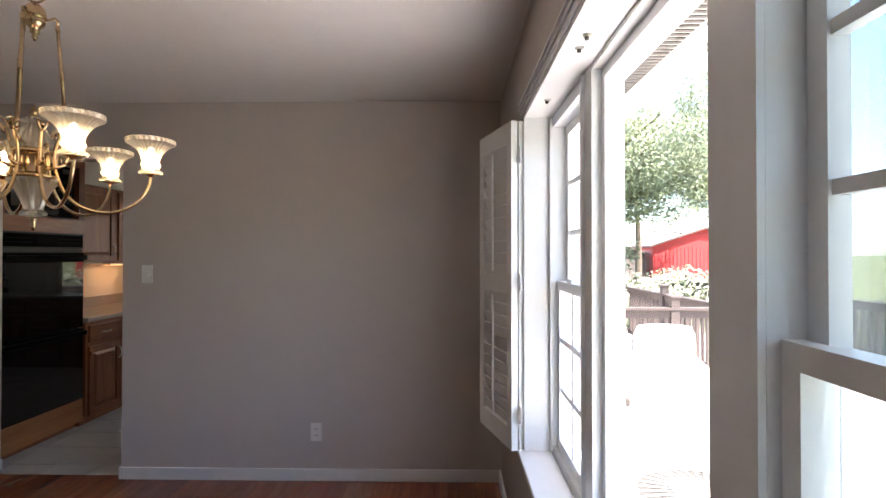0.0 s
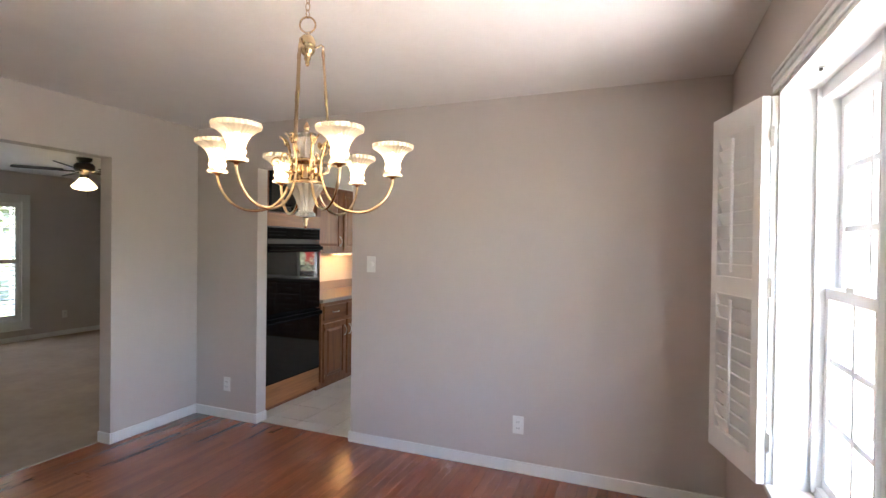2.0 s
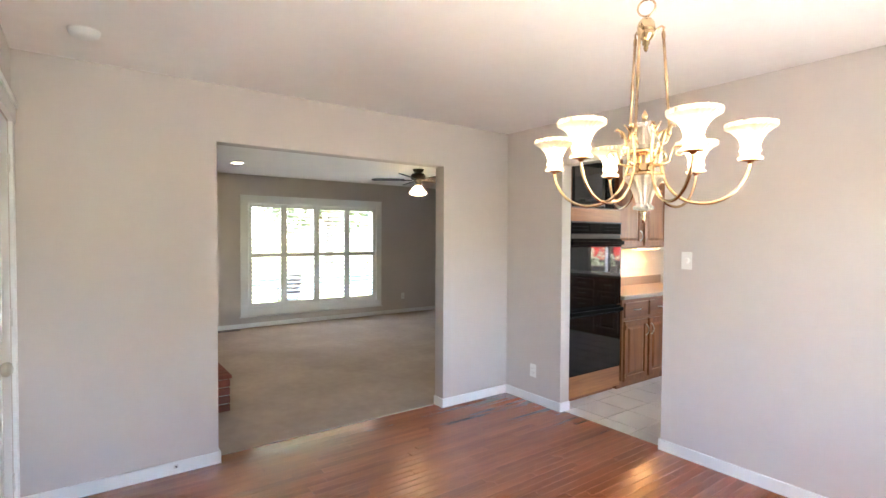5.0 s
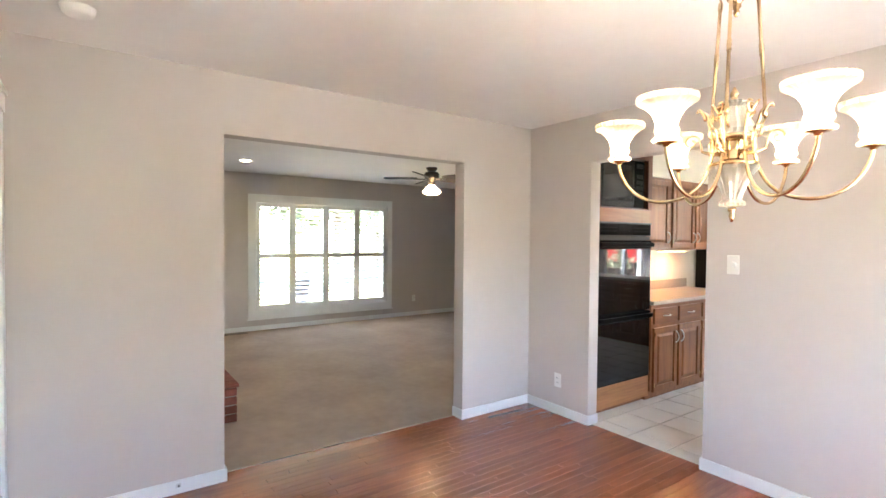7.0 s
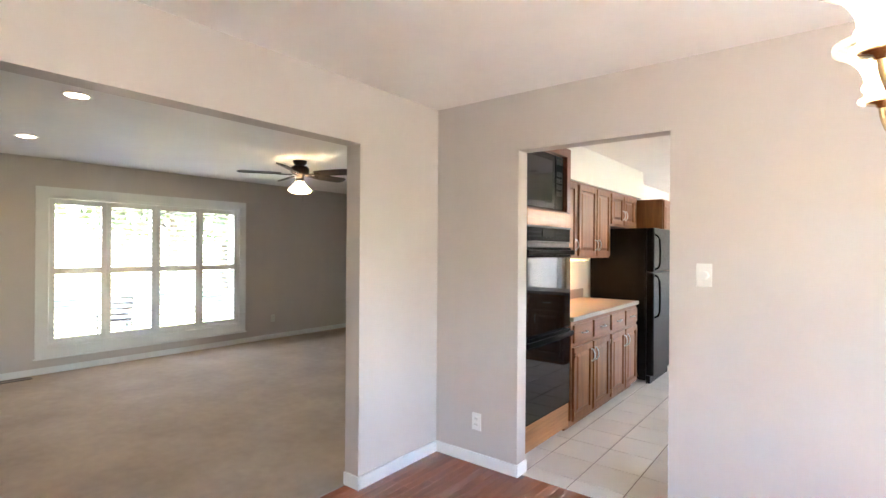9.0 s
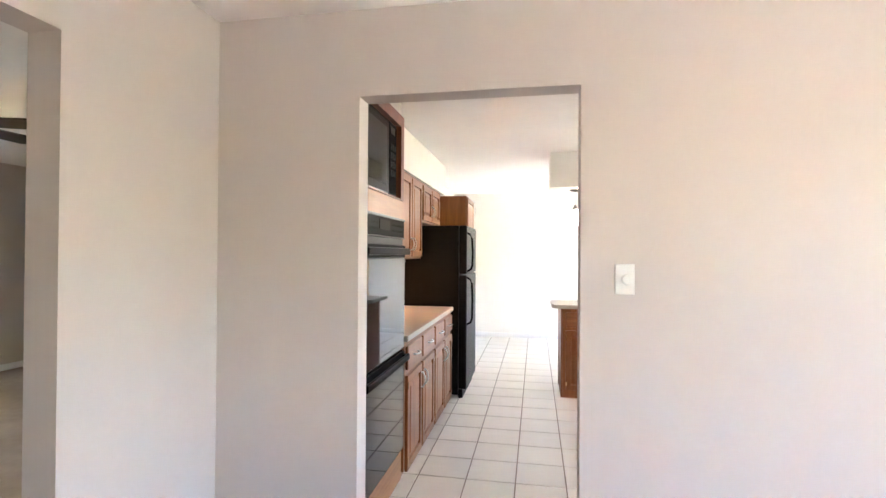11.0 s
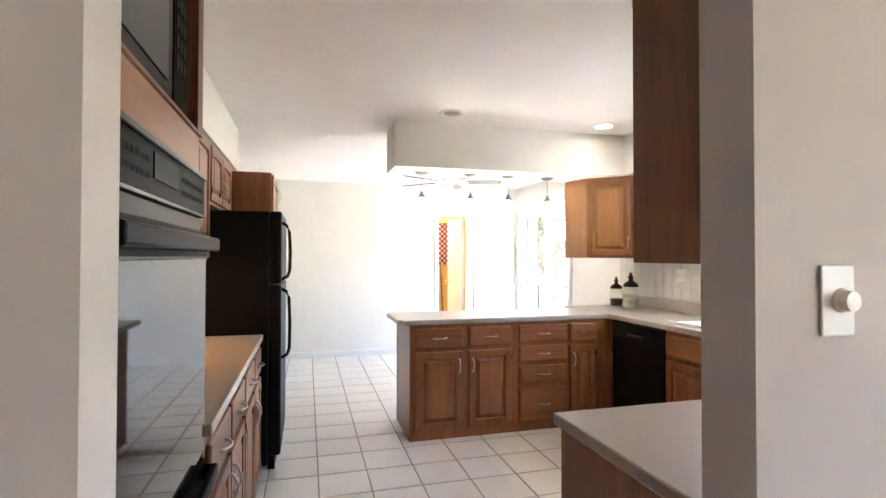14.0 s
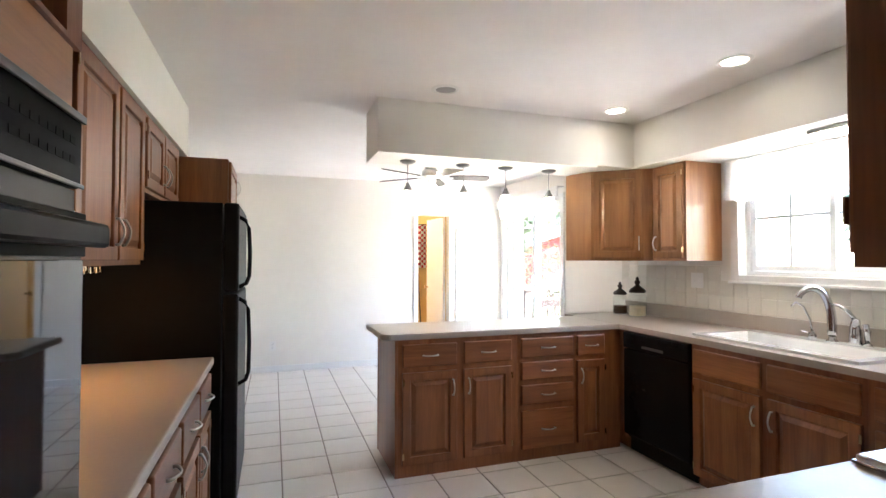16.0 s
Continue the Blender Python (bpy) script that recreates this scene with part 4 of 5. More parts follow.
def pull(length=0.1):
    n = 10
    pts = [(-length / 2, 0.0, 0)] + [(-length / 2 + length * i / n, -0.012 - 0.018 * math.sin(math.pi * i / n), 0) for i in range(n + 1)] + [(length / 2, 0.0, 0)]
    r = [0.006] + [0.0038 + 0.0015 * abs(i - n / 2) / (n / 2) for i in range(n + 1)] + [0.006]
    return tube(pts, r, 8)


def add_pull(parent, x, z, vertical):
    h = part("handle", pull(), M_NICKEL, parent, "curved nickel pull", smooth=True)
    h.matrix_basis = pose(x, -0.019, z, 0, 90 if vertical else 0, 0)


def cabinet(name, x, y, rz, w, d, z0, z1, fronts, label, category="cabinet", group="", toe=True, box_mat=None, door_mat=None, drawer_mat=None, well=False):
    """Local frame: front in the plane y=0 towards -y, width along x."""
    c = thing(name, x, y, 0, rz, label, category, group)
    bm = bmesh.new()
    zb = z0 + (0.09 if toe else 0)
    if well:
        box(bm, 0.0005, w - 0.0005, 0.0, d, zb, z1 - 0.16)
        box(bm, 0.0005, w - 0.0005, 0.0, 0.018, z1 - 0.1595, z1)
    else:
        box(bm, 0.0005, w - 0.0005, 0.0, d, zb, z1)
    if toe:
        box(bm, 0.0005, w - 0.0005, 0.05, d, z0 + 0.001, zb - 0.0005)
    part("body", bm, box_mat or M_OAK, c)
    for f in fronts:
        kind, a, b, lo, hi = f[:5]
        side = f[5] if len(f) > 5 else None
        if kind == "door":
            dr = part("door", raised_door(a, b, lo, hi), door_mat or M_OAK, c)
            part("panel", raised_panel(a, b, lo, hi), door_mat or M_OAK, dr)
            if side:
                hx = a + 0.03 if side == "l" else b - 0.03
                hz = hi - 0.11 if z0 < 0.5 else lo + 0.11
                add_pull(dr, hx, hz, True)
                ox = b - 0.003 if side == "l" else a + 0.003
                for hz in (lo + 0.06, hi - 0.06):
                    part("hinge", boxes((ox - 0.004, ox + 0.008, -0.0225, -0.0195, hz - 0.02, hz + 0.02)), M_BRASS, dr)
        else:
            dw = part("drawer", drawer_slab(a, b, lo, hi), drawer_mat or M_OAK_H, c)
            if side != "none":
                add_pull(dw, (a + b) / 2, (lo + hi) / 2, False)
    return c


DZ0, DZ1, RZ0, RZ1 = 0.08, 0.665, 0.70, 0.845
CT = 0.876
# peninsula
YF = 3.05
cabinet("base_cabinet", 1.655, YF, 0, 0.855, 0.525, 0, CT, [("door", 0.03, 0.40, DZ0, DZ1, "r"), ("door", 0.45, 0.80, DZ0, DZ1, "l"), ("drawer", 0.03, 0.40, RZ0, RZ1), ("drawer", 0.45, 0.80, RZ0, RZ1)], "oak base cabinet with two doors under the peninsula top", group="peninsula cabinets", toe=False)
cabinet("drawer_cabinet", 2.51, YF, 0, 0.455, 0.525, 0, CT, [("drawer", 0.02, 0.435, 0.08, 0.345), ("drawer", 0.02, 0.435, 0.385, 0.52), ("drawer", 0.02, 0.435, 0.555, 0.68), ("drawer", 0.02, 0.435, 0.71, 0.845)], "oak base cabinet with four drawers and nickel pulls", group="peninsula cabinets", toe=False)
cabinet("base_cabinet", 2.965, YF, 0, 0.395, 0.525, 0, CT, [("door", 0.015, 0.25, DZ0, DZ1, "l"), ("drawer", 0.015, 0.25, RZ0, RZ1)], "narrow oak base cabinet with one door and drawer", group="peninsula cabinets", toe=False)
ep = thing("end_panel", 1.64, YF, 0, 0, "dark-edged oak end panel closing the peninsula", "panel")
part("panel_board", boxes((0.0, 0.0145, 0.0, 0.525, 0.0, CT), bevel=0.001), M_OAK, ep)
part("panel_edge", boxes((-0.004, 0.0142, 0.527, 0.54, 0.0, CT)), M_OAK_DARK, ep)

# sink wall
XF = 3.365


def right_run(name, y_hi, y_lo, fronts, label, **kw):
    return cabinet(name, XF, y_hi, -90, y_hi - y_lo, XW - XF - 0.005, 0, CT, fronts, label, group="sink wall cabinets", **kw)


right_run("sink_cabinet", 2.38, 1.42, [("door", 0.02, 0.46, DZ0, DZ1, "r"), ("door", 0.50, 0.94, DZ0, DZ1, "l"), ("drawer", 0.02, 0.46, RZ0, RZ1, "none"), ("drawer", 0.50, 0.94, RZ0, RZ1, "none")], "oak sink cabinet with two doors and false fronts", well=True)
right_run("drawer_cabinet", 1.42, 0.80, [("drawer", 0.03, 0.42, 0.08, 0.40), ("drawer", 0.03, 0.42, 0.43, 0.66), ("drawer", 0.03, 0.42, RZ0, RZ1)], "oak drawer cabinet beside the sink cabinet")
right_run("corner_filler", 3.575, 2.995, [], "oak blind corner base under the worktop")

# dishwasher
dw = thing("dishwasher", XF, 2.992, 0, -90, "glossy black built-in dishwasher under the worktop", "dishwasher")
part("tub", boxes((0.003, 0.607, 0.02, 0.60, 0.10, 0.868)), M_BLACK_TEX, dw)
part("door_panel", boxes((0.004, 0.606, -0.022, 0.019, 0.13, 0.745), bevel=0.006), M_BLACK, dw)
cp = part("control_panel", boxes((0.004, 0.606, -0.028, 0.019, 0.75, 0.868), bevel=0.008), M_BLACK, dw)
part("vent", boxes((0.20, 0.40, -0.0295, -0.0283, 0.772, 0.79)), M_DARK_SLOT, cp)
for i in range(6):
    part("button", boxes((0.36 + 0.03 * i, 0.38 + 0.03 * i, -0.030, -0.0282, 0.83, 0.842), bevel=0.001), M_GREY_PANEL, cp)
part("kick_plate", boxes((0.004, 0.606, 0.04, 0.06, 0.004, 0.098)), M_BLACK_TEX, dw)

# cooktop side, backing on the dining room
cabinet("base_cabinet", 2.215, 0.755, 180, 0.575, 0.64, 0, CT, [("door", 0.03, 0.53, DZ0, DZ1, "l"), ("drawer", 0.03, 0.53, RZ0, RZ1)], "oak base cabinet at the end of the cooktop run")
cabinet("base_cabinet", 3.36, 0.755, 180, 1.145, 0.64, 0, CT, [("door", 0.40, 0.75, DZ0, DZ1, "l"), ("door", 0.76, 1.12, DZ0, DZ1, "r")], "oak base cabinet below the cooktop")


def wall_cabinet(x, y, rz, w, d, z0, z1, doors, label, **kw):
    return cabinet("wall_cabinet", x, y, rz, w, d, z0, z1, doors, label, "cabinet", "wall cabinets", toe=False, **kw)


wall_cabinet(2.448, 0.43, 180, 0.79, 0.315, 1.38, 2.119, [("door", 0.02, 0.385, 1.40, 2.10, "r"), ("door", 0.405, 0.77, 1.40, 2.10, "l")], "oak wall cabinet with a darker body above the cooktop run", box_mat=M_OAK_DARK)
# corner wall cabinets, in the brighter oak that carries their lighting in its colour
wall_cabinet(3.672, 3.045, -90, 0.325, 0.33, 1.385, 2.0995, [("door", 0.02, 0.305, 1.405, 2.08, "l")], "oak wall cabinet beside the sink window", box_mat=M_OAK_LIT_V, door_mat=M_OAK_LIT_V)
cc = thing("corner_wall_cabinet", 0, 0, 0, 0, "oak diagonal corner wall cabinet with one door", "cabinet", "wall cabinets")
part("body", prism([(3.315, 3.33), (3.61, 3.08), (3.675, 3.0455), (XW - 0.005, 3.0455), (XW - 0.005, 3.56), (3.23, 3.56)], 1.385, 2.0995), M_OAK_LIT_V, cc)
dr = part("door", raised_door(0.012, 0.372, 1.405, 2.08), M_OAK_LIT_V, cc)
part("panel", raised_panel(0.012, 0.372, 1.405, 2.08), M_OAK_LIT_V, dr)
dr.matrix_basis = pose(3.316, 3.327, 0, 0, 0, math.degrees(math.atan2(-0.25, 0.295)))
add_pull(dr, 0.352, 1.52, True)

# worktops
wt = thing("worktop", 0, 0, CT, 0, "taupe laminate worktop with rounded edge along peninsula and sink", "worktop")
XS = XF - 0.025
SINK = (3.43, 3.93, 1.50, 2.40)
part("peninsula_top", prism([(1.60, YF - 0.025), (XS, YF - 0.025), (XS, 3.60), (1.55, 3.60), (1.55, YF + 0.03)], 0.001, 0.038, bevel=0.006), M_COUNTER, wt)
bm = bmesh.new()
for a, b, c, d in ((XS, SINK[0], 0.113, 3.76), (SINK[1], XW - 0.002, 0.113, 3.76), (SINK[0], SINK[1], 0.113, SINK[2]), (SINK[0], SINK[1], SINK[3], 3.76)):
    box(bm, a, b, c, d, 0.001, 0.038)
part("sink_run_top", bm, M_COUNTER, wt)
part("upstand", boxes((XW - 0.022, XW - 0.0005, 0.113, 3.76, 0.0385, 0.145), bevel=0.004), M_COUNTER, wt)
wt2 = thing("worktop", 0, 0, CT, 0, "taupe laminate worktop round the cooktop", "worktop")
part("cooktop_run_top", boxes((1.625, XS - 0.001, 0.113, 0.78, 0.001, 0.038), bevel=0.006), M_COUNTER, wt2)
part("upstand", boxes((1.625, XS - 0.001, 0.1105, 0.131, 0.0385, 0.14), bevel=0.004), M_COUNTER, wt2)
wt3 = thing("worktop", 0, 0, CT, 0, "taupe laminate worktop between ovens and fridge", "worktop")
part("oven_run_top", boxes((KX0 + 0.001, 0.632, 0.936, 2.625, 0.001, 0.038), bevel=0.006), M_COUNTER, wt3)
part("upstand", boxes((KX0 + 0.0005, KX0 + 0.02, 0.936, 2.625, 0.0385, 0.14), bevel=0.004), M_COUNTER, wt3)


def sink_basin():
    s = thing("kitchen_sink", 0, 0, 0.914, 0, "wide white enamel drop-in kitchen sink", "sink")
    x0, x1, y0, y1 = SINK
    rim = wall_mesh_flat(x0 - 0.02, x1 + 0.01, y0 - 0.02, y1 + 0.02, [(x0 + 0.03, x1 - 0.11, y0 + 0.03, y1 - 0.03)], 0.001, 0.016)
    part("rim", rim, M_SINK, s)
    for a, b in ((y0 + 0.03, y1 - 0.03),):
        bm = bmesh.new()
        X0, X1 = x0 + 0.03, x1 - 0.11
        top = [bm.verts.new(v) for v in ((X0, a, 0.012), (X1, a, 0.012), (X1, b, 0.012), (X0, b, 0.012))]
        k = 0.03
        bot = [bm.verts.new(v) for v in ((X0 + k, a + k, -0.15), (X1 - k, a + k, -0.15), (X1 - k, b - k, -0.15), (X0 + k, b - k, -0.15))]
        bm.faces.new(bot)
        for i in range(4):
            bm.faces.new((top[i], bot[i], bot[(i + 1) % 4], top[(i + 1) % 4]))
        ob = part("basin", bm, M_SINK, s)
        part("drain", lathe([(0.003, 0.002), (0.03, 0.002), (0.04, 0.001)], 20, at=((X0 + X1) / 2, (a + b) / 2, -0.15)), M_CHROME, ob)


def wall_mesh_flat(x0, x1, y0, y1, holes, z0, z1):
    """A horizontal slab with holes (x0, x1, y0, y1)."""
    bm = wall_mesh("x", z0, z1, x0, x1, y0, y1, holes)
    for v in bm.verts:
        v.co = Vector((v.co.y, v.co.z, v.co.x))
    bmesh.ops.recalc_face_normals(bm, faces=bm.faces)
    return bm


sink_basin()


def faucet():
    f = thing("kitchen_faucet", 3.885, 1.90, 0.93, 0, "chrome arched pull-out kitchen faucet on the sink", "faucet")
    part("base", lathe([(0.004, 0), (0.03, 0.0), (0.03, 0.008), (0.02, 0.016), (0.018, 0.05), (0.004, 0.051)], 20), M_CHROME, f, smooth=True)
    pts = smooth_line([(0, 0, 0.04), (-0.002, 0.0, 0.13), (-0.010, 0.005, 0.20), (-0.030, 0.017, 0.26), (-0.062, 0.036, 0.295), (-0.10, 0.06, 0.298), (-0.132, 0.08, 0.27), (-0.142, 0.086, 0.245)], 3)
    part("spout", tube(pts, [0.024 - 0.0004 * q for q in range(len(pts))], 14), M_CHROME, f, smooth=True)
    h = thing("faucet_handle", 3.885, 1.78, 0.93, 0, "chrome faucet lever on a round base", "faucet")
    part("base", lathe([(0.004, 0), (0.03, 0.0), (0.032, 0.02), (0.028, 0.09), (0.020, 0.14), (0.004, 0.145)], 20), M_CHROME, h, smooth=True)
    part("lever", tube([(0, 0, 0.135), (-0.01, 0.03, 0.18), (-0.02, 0.07, 0.21), (-0.03, 0.12, 0.218)], [0.012, 0.01, 0.008, 0.006], 10), M_CHROME, h, smooth=True)
    s = thing("side_sprayer", 3.885, 1.725, 0.93, 0, "slim chrome side sprayer behind the sink", "sprayer")
    part("base", lathe([(0.004, 0), (0.024, 0.0), (0.022, 0.012), (0.014, 0.02), (0.004, 0.021)], 18), M_CHROME, s, smooth=True)
    part("spray_head", tube([(0, 0, 0.02), (0, 0, 0.08), (-0.006, 0.004, 0.12)], [0.011, 0.016, 0.014], 12), M_CHROME, s, smooth=True)
    v = thing("filter_tap", 3.86, 1.99, 0.93, 0, "slender chrome filter tap behind the sink", "faucet")
    part("base", lathe([(0.004, 0), (0.022, 0.0), (0.02, 0.03), (0.012, 0.05), (0.004, 0.051)], 18), M_CHROME, v, smooth=True)
    part("spout", tube([(0, 0, 0.04), (-0.008, 0.01, 0.12), (-0.03, 0.03, 0.19), (-0.06, 0.05, 0.215), (-0.085, 0.065, 0.19)], 0.006, 10), M_CHROME, v, smooth=True)
    part("lever", tube([(0, 0, 0.035), (-0.03, 0.045, 0.05)], 0.005, 8), M_CHROME, v, smooth=True)


faucet()


def jar(x, y, s, fill):
    j = thing("glass_jar", x, y, 0.9145, 0, "glass storage jar with a dark turned finial lid", "jar", "storage jars")
    w = 0.062 * s
    part("jar_glass", prism([(w * c - 0 * q, w * q) for c, q in [(math.cos(a), math.sin(a)) for a in [2 * math.pi * (i + 0.5) / 12 for i in range(12)]]], 0.0, 0.145 * s, bevel=0.008), M_JAR, j)
    part("contents", lathe([(0.004, 0.006), (w * 0.86, 0.007), (w * 0.86, 0.07 * s), (0.004, 0.075 * s)], 16), fill, j)
    part("neck", lathe([(w * 0.8, 0.145 * s), (w * 0.74, 0.155 * s), (w * 0.74, 0.166 * s)], 20), M_JAR, j, smooth=True)
    lid = part("lid", lathe([(w * 0.88, 0.163 * s), (w * 0.92, 0.175 * s), (w * 0.75, 0.19 * s), (w * 0.4, 0.205 * s), (w * 0.2, 0.215 * s), (w * 0.28, 0.228 * s), (w * 0.34, 0.24 * s), (w * 0.16, 0.252 * s), (w * 0.2, 0.26 * s), (0.003, 0.275 * s)], 20), M_BRONZE, j, smooth=True)


M_BEANS = mat("brown_beans", (0.12, 0.07, 0.045), 0.7, var=0.4, scale=120, bump=1, bscale=120)
M_PASTA = mat("pale_pasta", (0.62, 0.52, 0.36), 0.7, var=0.3, scale=90, bump=1, bscale=90)
jar(3.82, 3.62, 1.04, M_BEANS)
jar(3.83, 3.41, 1.22, M_PASTA)


def cooktop():
    c = thing("gas_cooktop", 2.20, 0.20, 0.914, 0, "white gas cooktop with black cast grates", "cooktop")
    part("top_plate", boxes((0, 0.76, 0, 0.565, 0.001, 0.022), bevel=0.006), M_SINK, c)
    part("edge_trim", boxes((-0.006, 0.766, -0.006, 0.571, 0.0005, 0.008), bevel=0.003), M_CHROME, c)
    for bx, by in ((0.19, 0.15), (0.57, 0.15), (0.19, 0.41), (0.57, 0.41)):
        bn = part("burner", lathe([(0.004, 0.022), (0.05, 0.023), (0.05, 0.032), (0.035, 0.036), (0.004, 0.038)], 20, at=(bx, by, 0)), M_BLACK_TEX, c)
        g = bmesh.new()
        for k in range(4):
            a = radians(45 + 90 * k)
            tube([(bx + 0.12 * math.cos(a), by + 0.1 * math.sin(a), 0.023), (bx + 0.12 * math.cos(a), by + 0.1 * math.sin(a), 0.046), (bx + 0.03 * math.cos(a), by + 0.03 * math.sin(a), 0.05)], 0.007, 6, bm=g)
        tube([(bx + 0.12 * math.cos(a), by + 0.1 * math.sin(a), 0.047) for a in [radians(45 + 90 * k) for k in range(5)]], 0.006, 6, bm=g)
        part("grate", g, M_BLACK_TEX, bn)
    for k in range(4):
        part("knob", lathe([(0.02, 0.022), (0.019, 0.04), (0.004, 0.042)], 16, at=(0.38, 0.10 + 0.12 * k, 0)), M_SINK, c)


cooktop()

# oven wall
M_KEY = mat("printed_key", (0.012, 0.012, 0.012), 0.6, spec=0.02)
FX = 0.607


def oven_tower():
    FT = FX - 0.025
    t = thing("oven_tower", FT, 0.118, 0, 90, "tall oak oven cabinet with open microwave niche", "cabinet")
    w, d = 0.815, FT - KX0 - 0.002
    nz0, nz1 = 1.735, 2.175
    body = wall_mesh("y", 0.0, d - 0.02, 0.0, w, 0.06, 2.238, [(0.06, w - 0.06, nz0, nz1), (0.04, w - 0.04, 0.255, 1.618)])
    part("body", body, M_OAK, t)
    part("back_panel", boxes((0, w, d - 0.0195, d - 0.001, 0.06, 2.238)), M_OAK_DARK, t)
    part("face_trim", wall_mesh("y", -0.018, -0.0005, 0.02, w - 0.002, 1.7315, 2.236, [(0.075, w - 0.065, nz0 + 0.005, nz1 - 0.005)]), M_OAK_DARK, t)
    part("rail", boxes((0.02, w - 0.02, -0.012, -0.0005, 1.6185, 1.730), bevel=0.002), M_OAK_GOLD, t)
    part("base_rail", boxes((0.005, w - 0.005, -0.014, -0.0005, 0.055, 0.245), bevel=0.002), M_OAK_GOLD, t)
    part("toe_board", boxes((0.02, w - 0.02, 0.05, 0.07, 0.002, 0.059)), M_OAK_DARK, t)
    m = thing("microwave", FT - 0.015, 0.118 + 0.085, nz0 + 0.001, 90, "dark microwave oven standing in the cabinet niche", "microwave")
    part("case", boxes((0, 0.64, 0.012, 0.40, 0.012, 0.427), bevel=0.006), M_BLACK_TEX, m)
    dd = part("door", boxes((0.002, 0.49, -0.012, 0.0115, 0.014, 0.425), bevel=0.006), M_BLACK, m)
    part("door_window", boxes((0.05, 0.44, -0.0145, -0.0122, 0.06, 0.375)), M_BLACK_GLASS, dd)
    cpn = part("control_panel", boxes((0.494, 0.638, -0.012, 0.0115, 0.014, 0.425), bevel=0.005), M_GREY_PANEL, m)
    part("display", boxes((0.515, 0.618, -0.014, -0.0122, 0.36, 0.40)), M_BLACK_GLASS, cpn)
    for r in range(4):
        for k in range(3):
            part("key", boxes((0.518 + 0.034 * k, 0.546 + 0.034 * k, -0.0138, -0.0122, 0.12 + 0.05 * r, 0.155 + 0.05 * r)), M_BLACK_TEX, cpn)
    part("foot", boxes((0.03, 0.06, 0.03, 0.06, 0, 0.0118), (0.58, 0.61, 0.03, 0.06, 0, 0.0118), (0.03, 0.06, 0.33, 0.36, 0, 0.0118), (0.58, 0.61, 0.33, 0.36, 0, 0.0118)), M_DARK_SLOT, m)
    o = thing("double_oven", FT, 0.118 + 0.025, 0, 90, "black built-in double wall oven with glass doors", "oven")
    W = w - 0.055
    part("casing", boxes((0.02, W - 0.02, 0.002, 0.52, 0.26, 1.612)), M_BLACK_TEX, o)
    pn = part("control_panel", boxes((0, W, -0.03, 0.0015, 1.50, 1.616), bevel=0.006), M_GREY_PANEL, o)
    part("display", boxes((0.28, 0.46, -0.0325, -0.0302, 1.54, 1.59)), M_BLACK_MATT, pn)
    for k in range(9):
        for r in range(2):
            part("key", boxes((0.03 + 0.026 * k, 0.05 + 0.026 * k, -0.0308, -0.0302, 1.535 + 0.03 * r, 1.546 + 0.03 * r)), M_KEY, pn)
            part("key", boxes((0.50 + 0.026 * k, 0.52 + 0.026 * k, -0.0308, -0.0302, 1.535 + 0.03 * r, 1.546 + 0.03 * r)), M_KEY, pn)
    part("panel_trim", boxes((0.0, W, -0.036, -0.0302, 1.604, 1.616), (0.0, W, -0.034, -0.0302, 1.50, 1.507), bevel=0.0015), M_DARK_STEEL, pn)
    part("vent_slot", boxes((0.0, W, -0.02, 0.0015, 1.465, 1.498)), M_DARK_SLOT, o)
    for z0, z1 in ((0.845, 1.463), (0.25, 0.838)):
        dr = part("oven_door", boxes((0, W, -0.032, 0.0015, z0, z1), bevel=0.005), M_BLACK, o)
        part("door_glass", boxes((0.006, W - 0.006, -0.0355, -0.0322, z0 + 0.012, z1 - 0.075), bevel=0.001), M_BLACK_GLASS, dr)
        part("door_rail", boxes((0.0, W, -0.037, -0.0324, z1 - 0.07, z1 - 0.002), bevel=0.002), M_GREY_PANEL, dr)
        hb = part("handle_bar", boxes((0.004, W - 0.004, -0.072, -0.054, z1 - 0.056, z1 - 0.018), bevel=0.007), M_BLACK_MATT, dr)
        for xa in (0.004, W - 0.04):
            part("handle_post", boxes((xa, xa + 0.036, -0.0545, -0.0372, z1 - 0.05, z1 - 0.022)), M_GREY_PANEL, dr)


oven_tower()


def left_run(name, y0, y1, fronts, label):
    return cabinet(name, FX, y0, 90, y1 - y0, FX - KX0 - 0.002, 0, CT, fronts, label, group="oven wall cabinets")


left_run("base_cabinet", 0.936, 1.80, [("door", 0.03, 0.42, DZ0, DZ1, "r"), ("door", 0.45, 0.845, DZ0, DZ1, "l"), ("drawer", 0.03, 0.42, RZ0, RZ1), ("drawer", 0.45, 0.845, RZ0, RZ1)], "oak base cabinet with two doors and two drawers")
left_run("base_cabinet", 1.80, 2.61, [("door", 0.02, 0.41, DZ0, DZ1, "r"), ("door", 0.43, 0.79, DZ0, DZ1, "l"), ("drawer", 0.02, 0.40, RZ0, RZ1), ("drawer", 0.43, 0.79, RZ0, RZ1)], "oak base cabinet with two doors beside the fridge")
UX = 0.312
wall_cabinet(UX, 0.936, 90, 0.79, UX - KX0 - 0.002, 1.365, 2.099, [("door", 0.03, 0.76, 1.385, 2.07, "r")], "oak wall cabinet beside the oven tower")
wall_cabinet(UX, 1.726, 90, 0.895, UX - KX0 - 0.002, 1.365, 2.099, [("door", 0.03, 0.47, 1.385, 2.07, "r"), ("door", 0.495, 0.875, 1.385, 2.07, "l")], "oak wall cabinet above the oven side worktop")
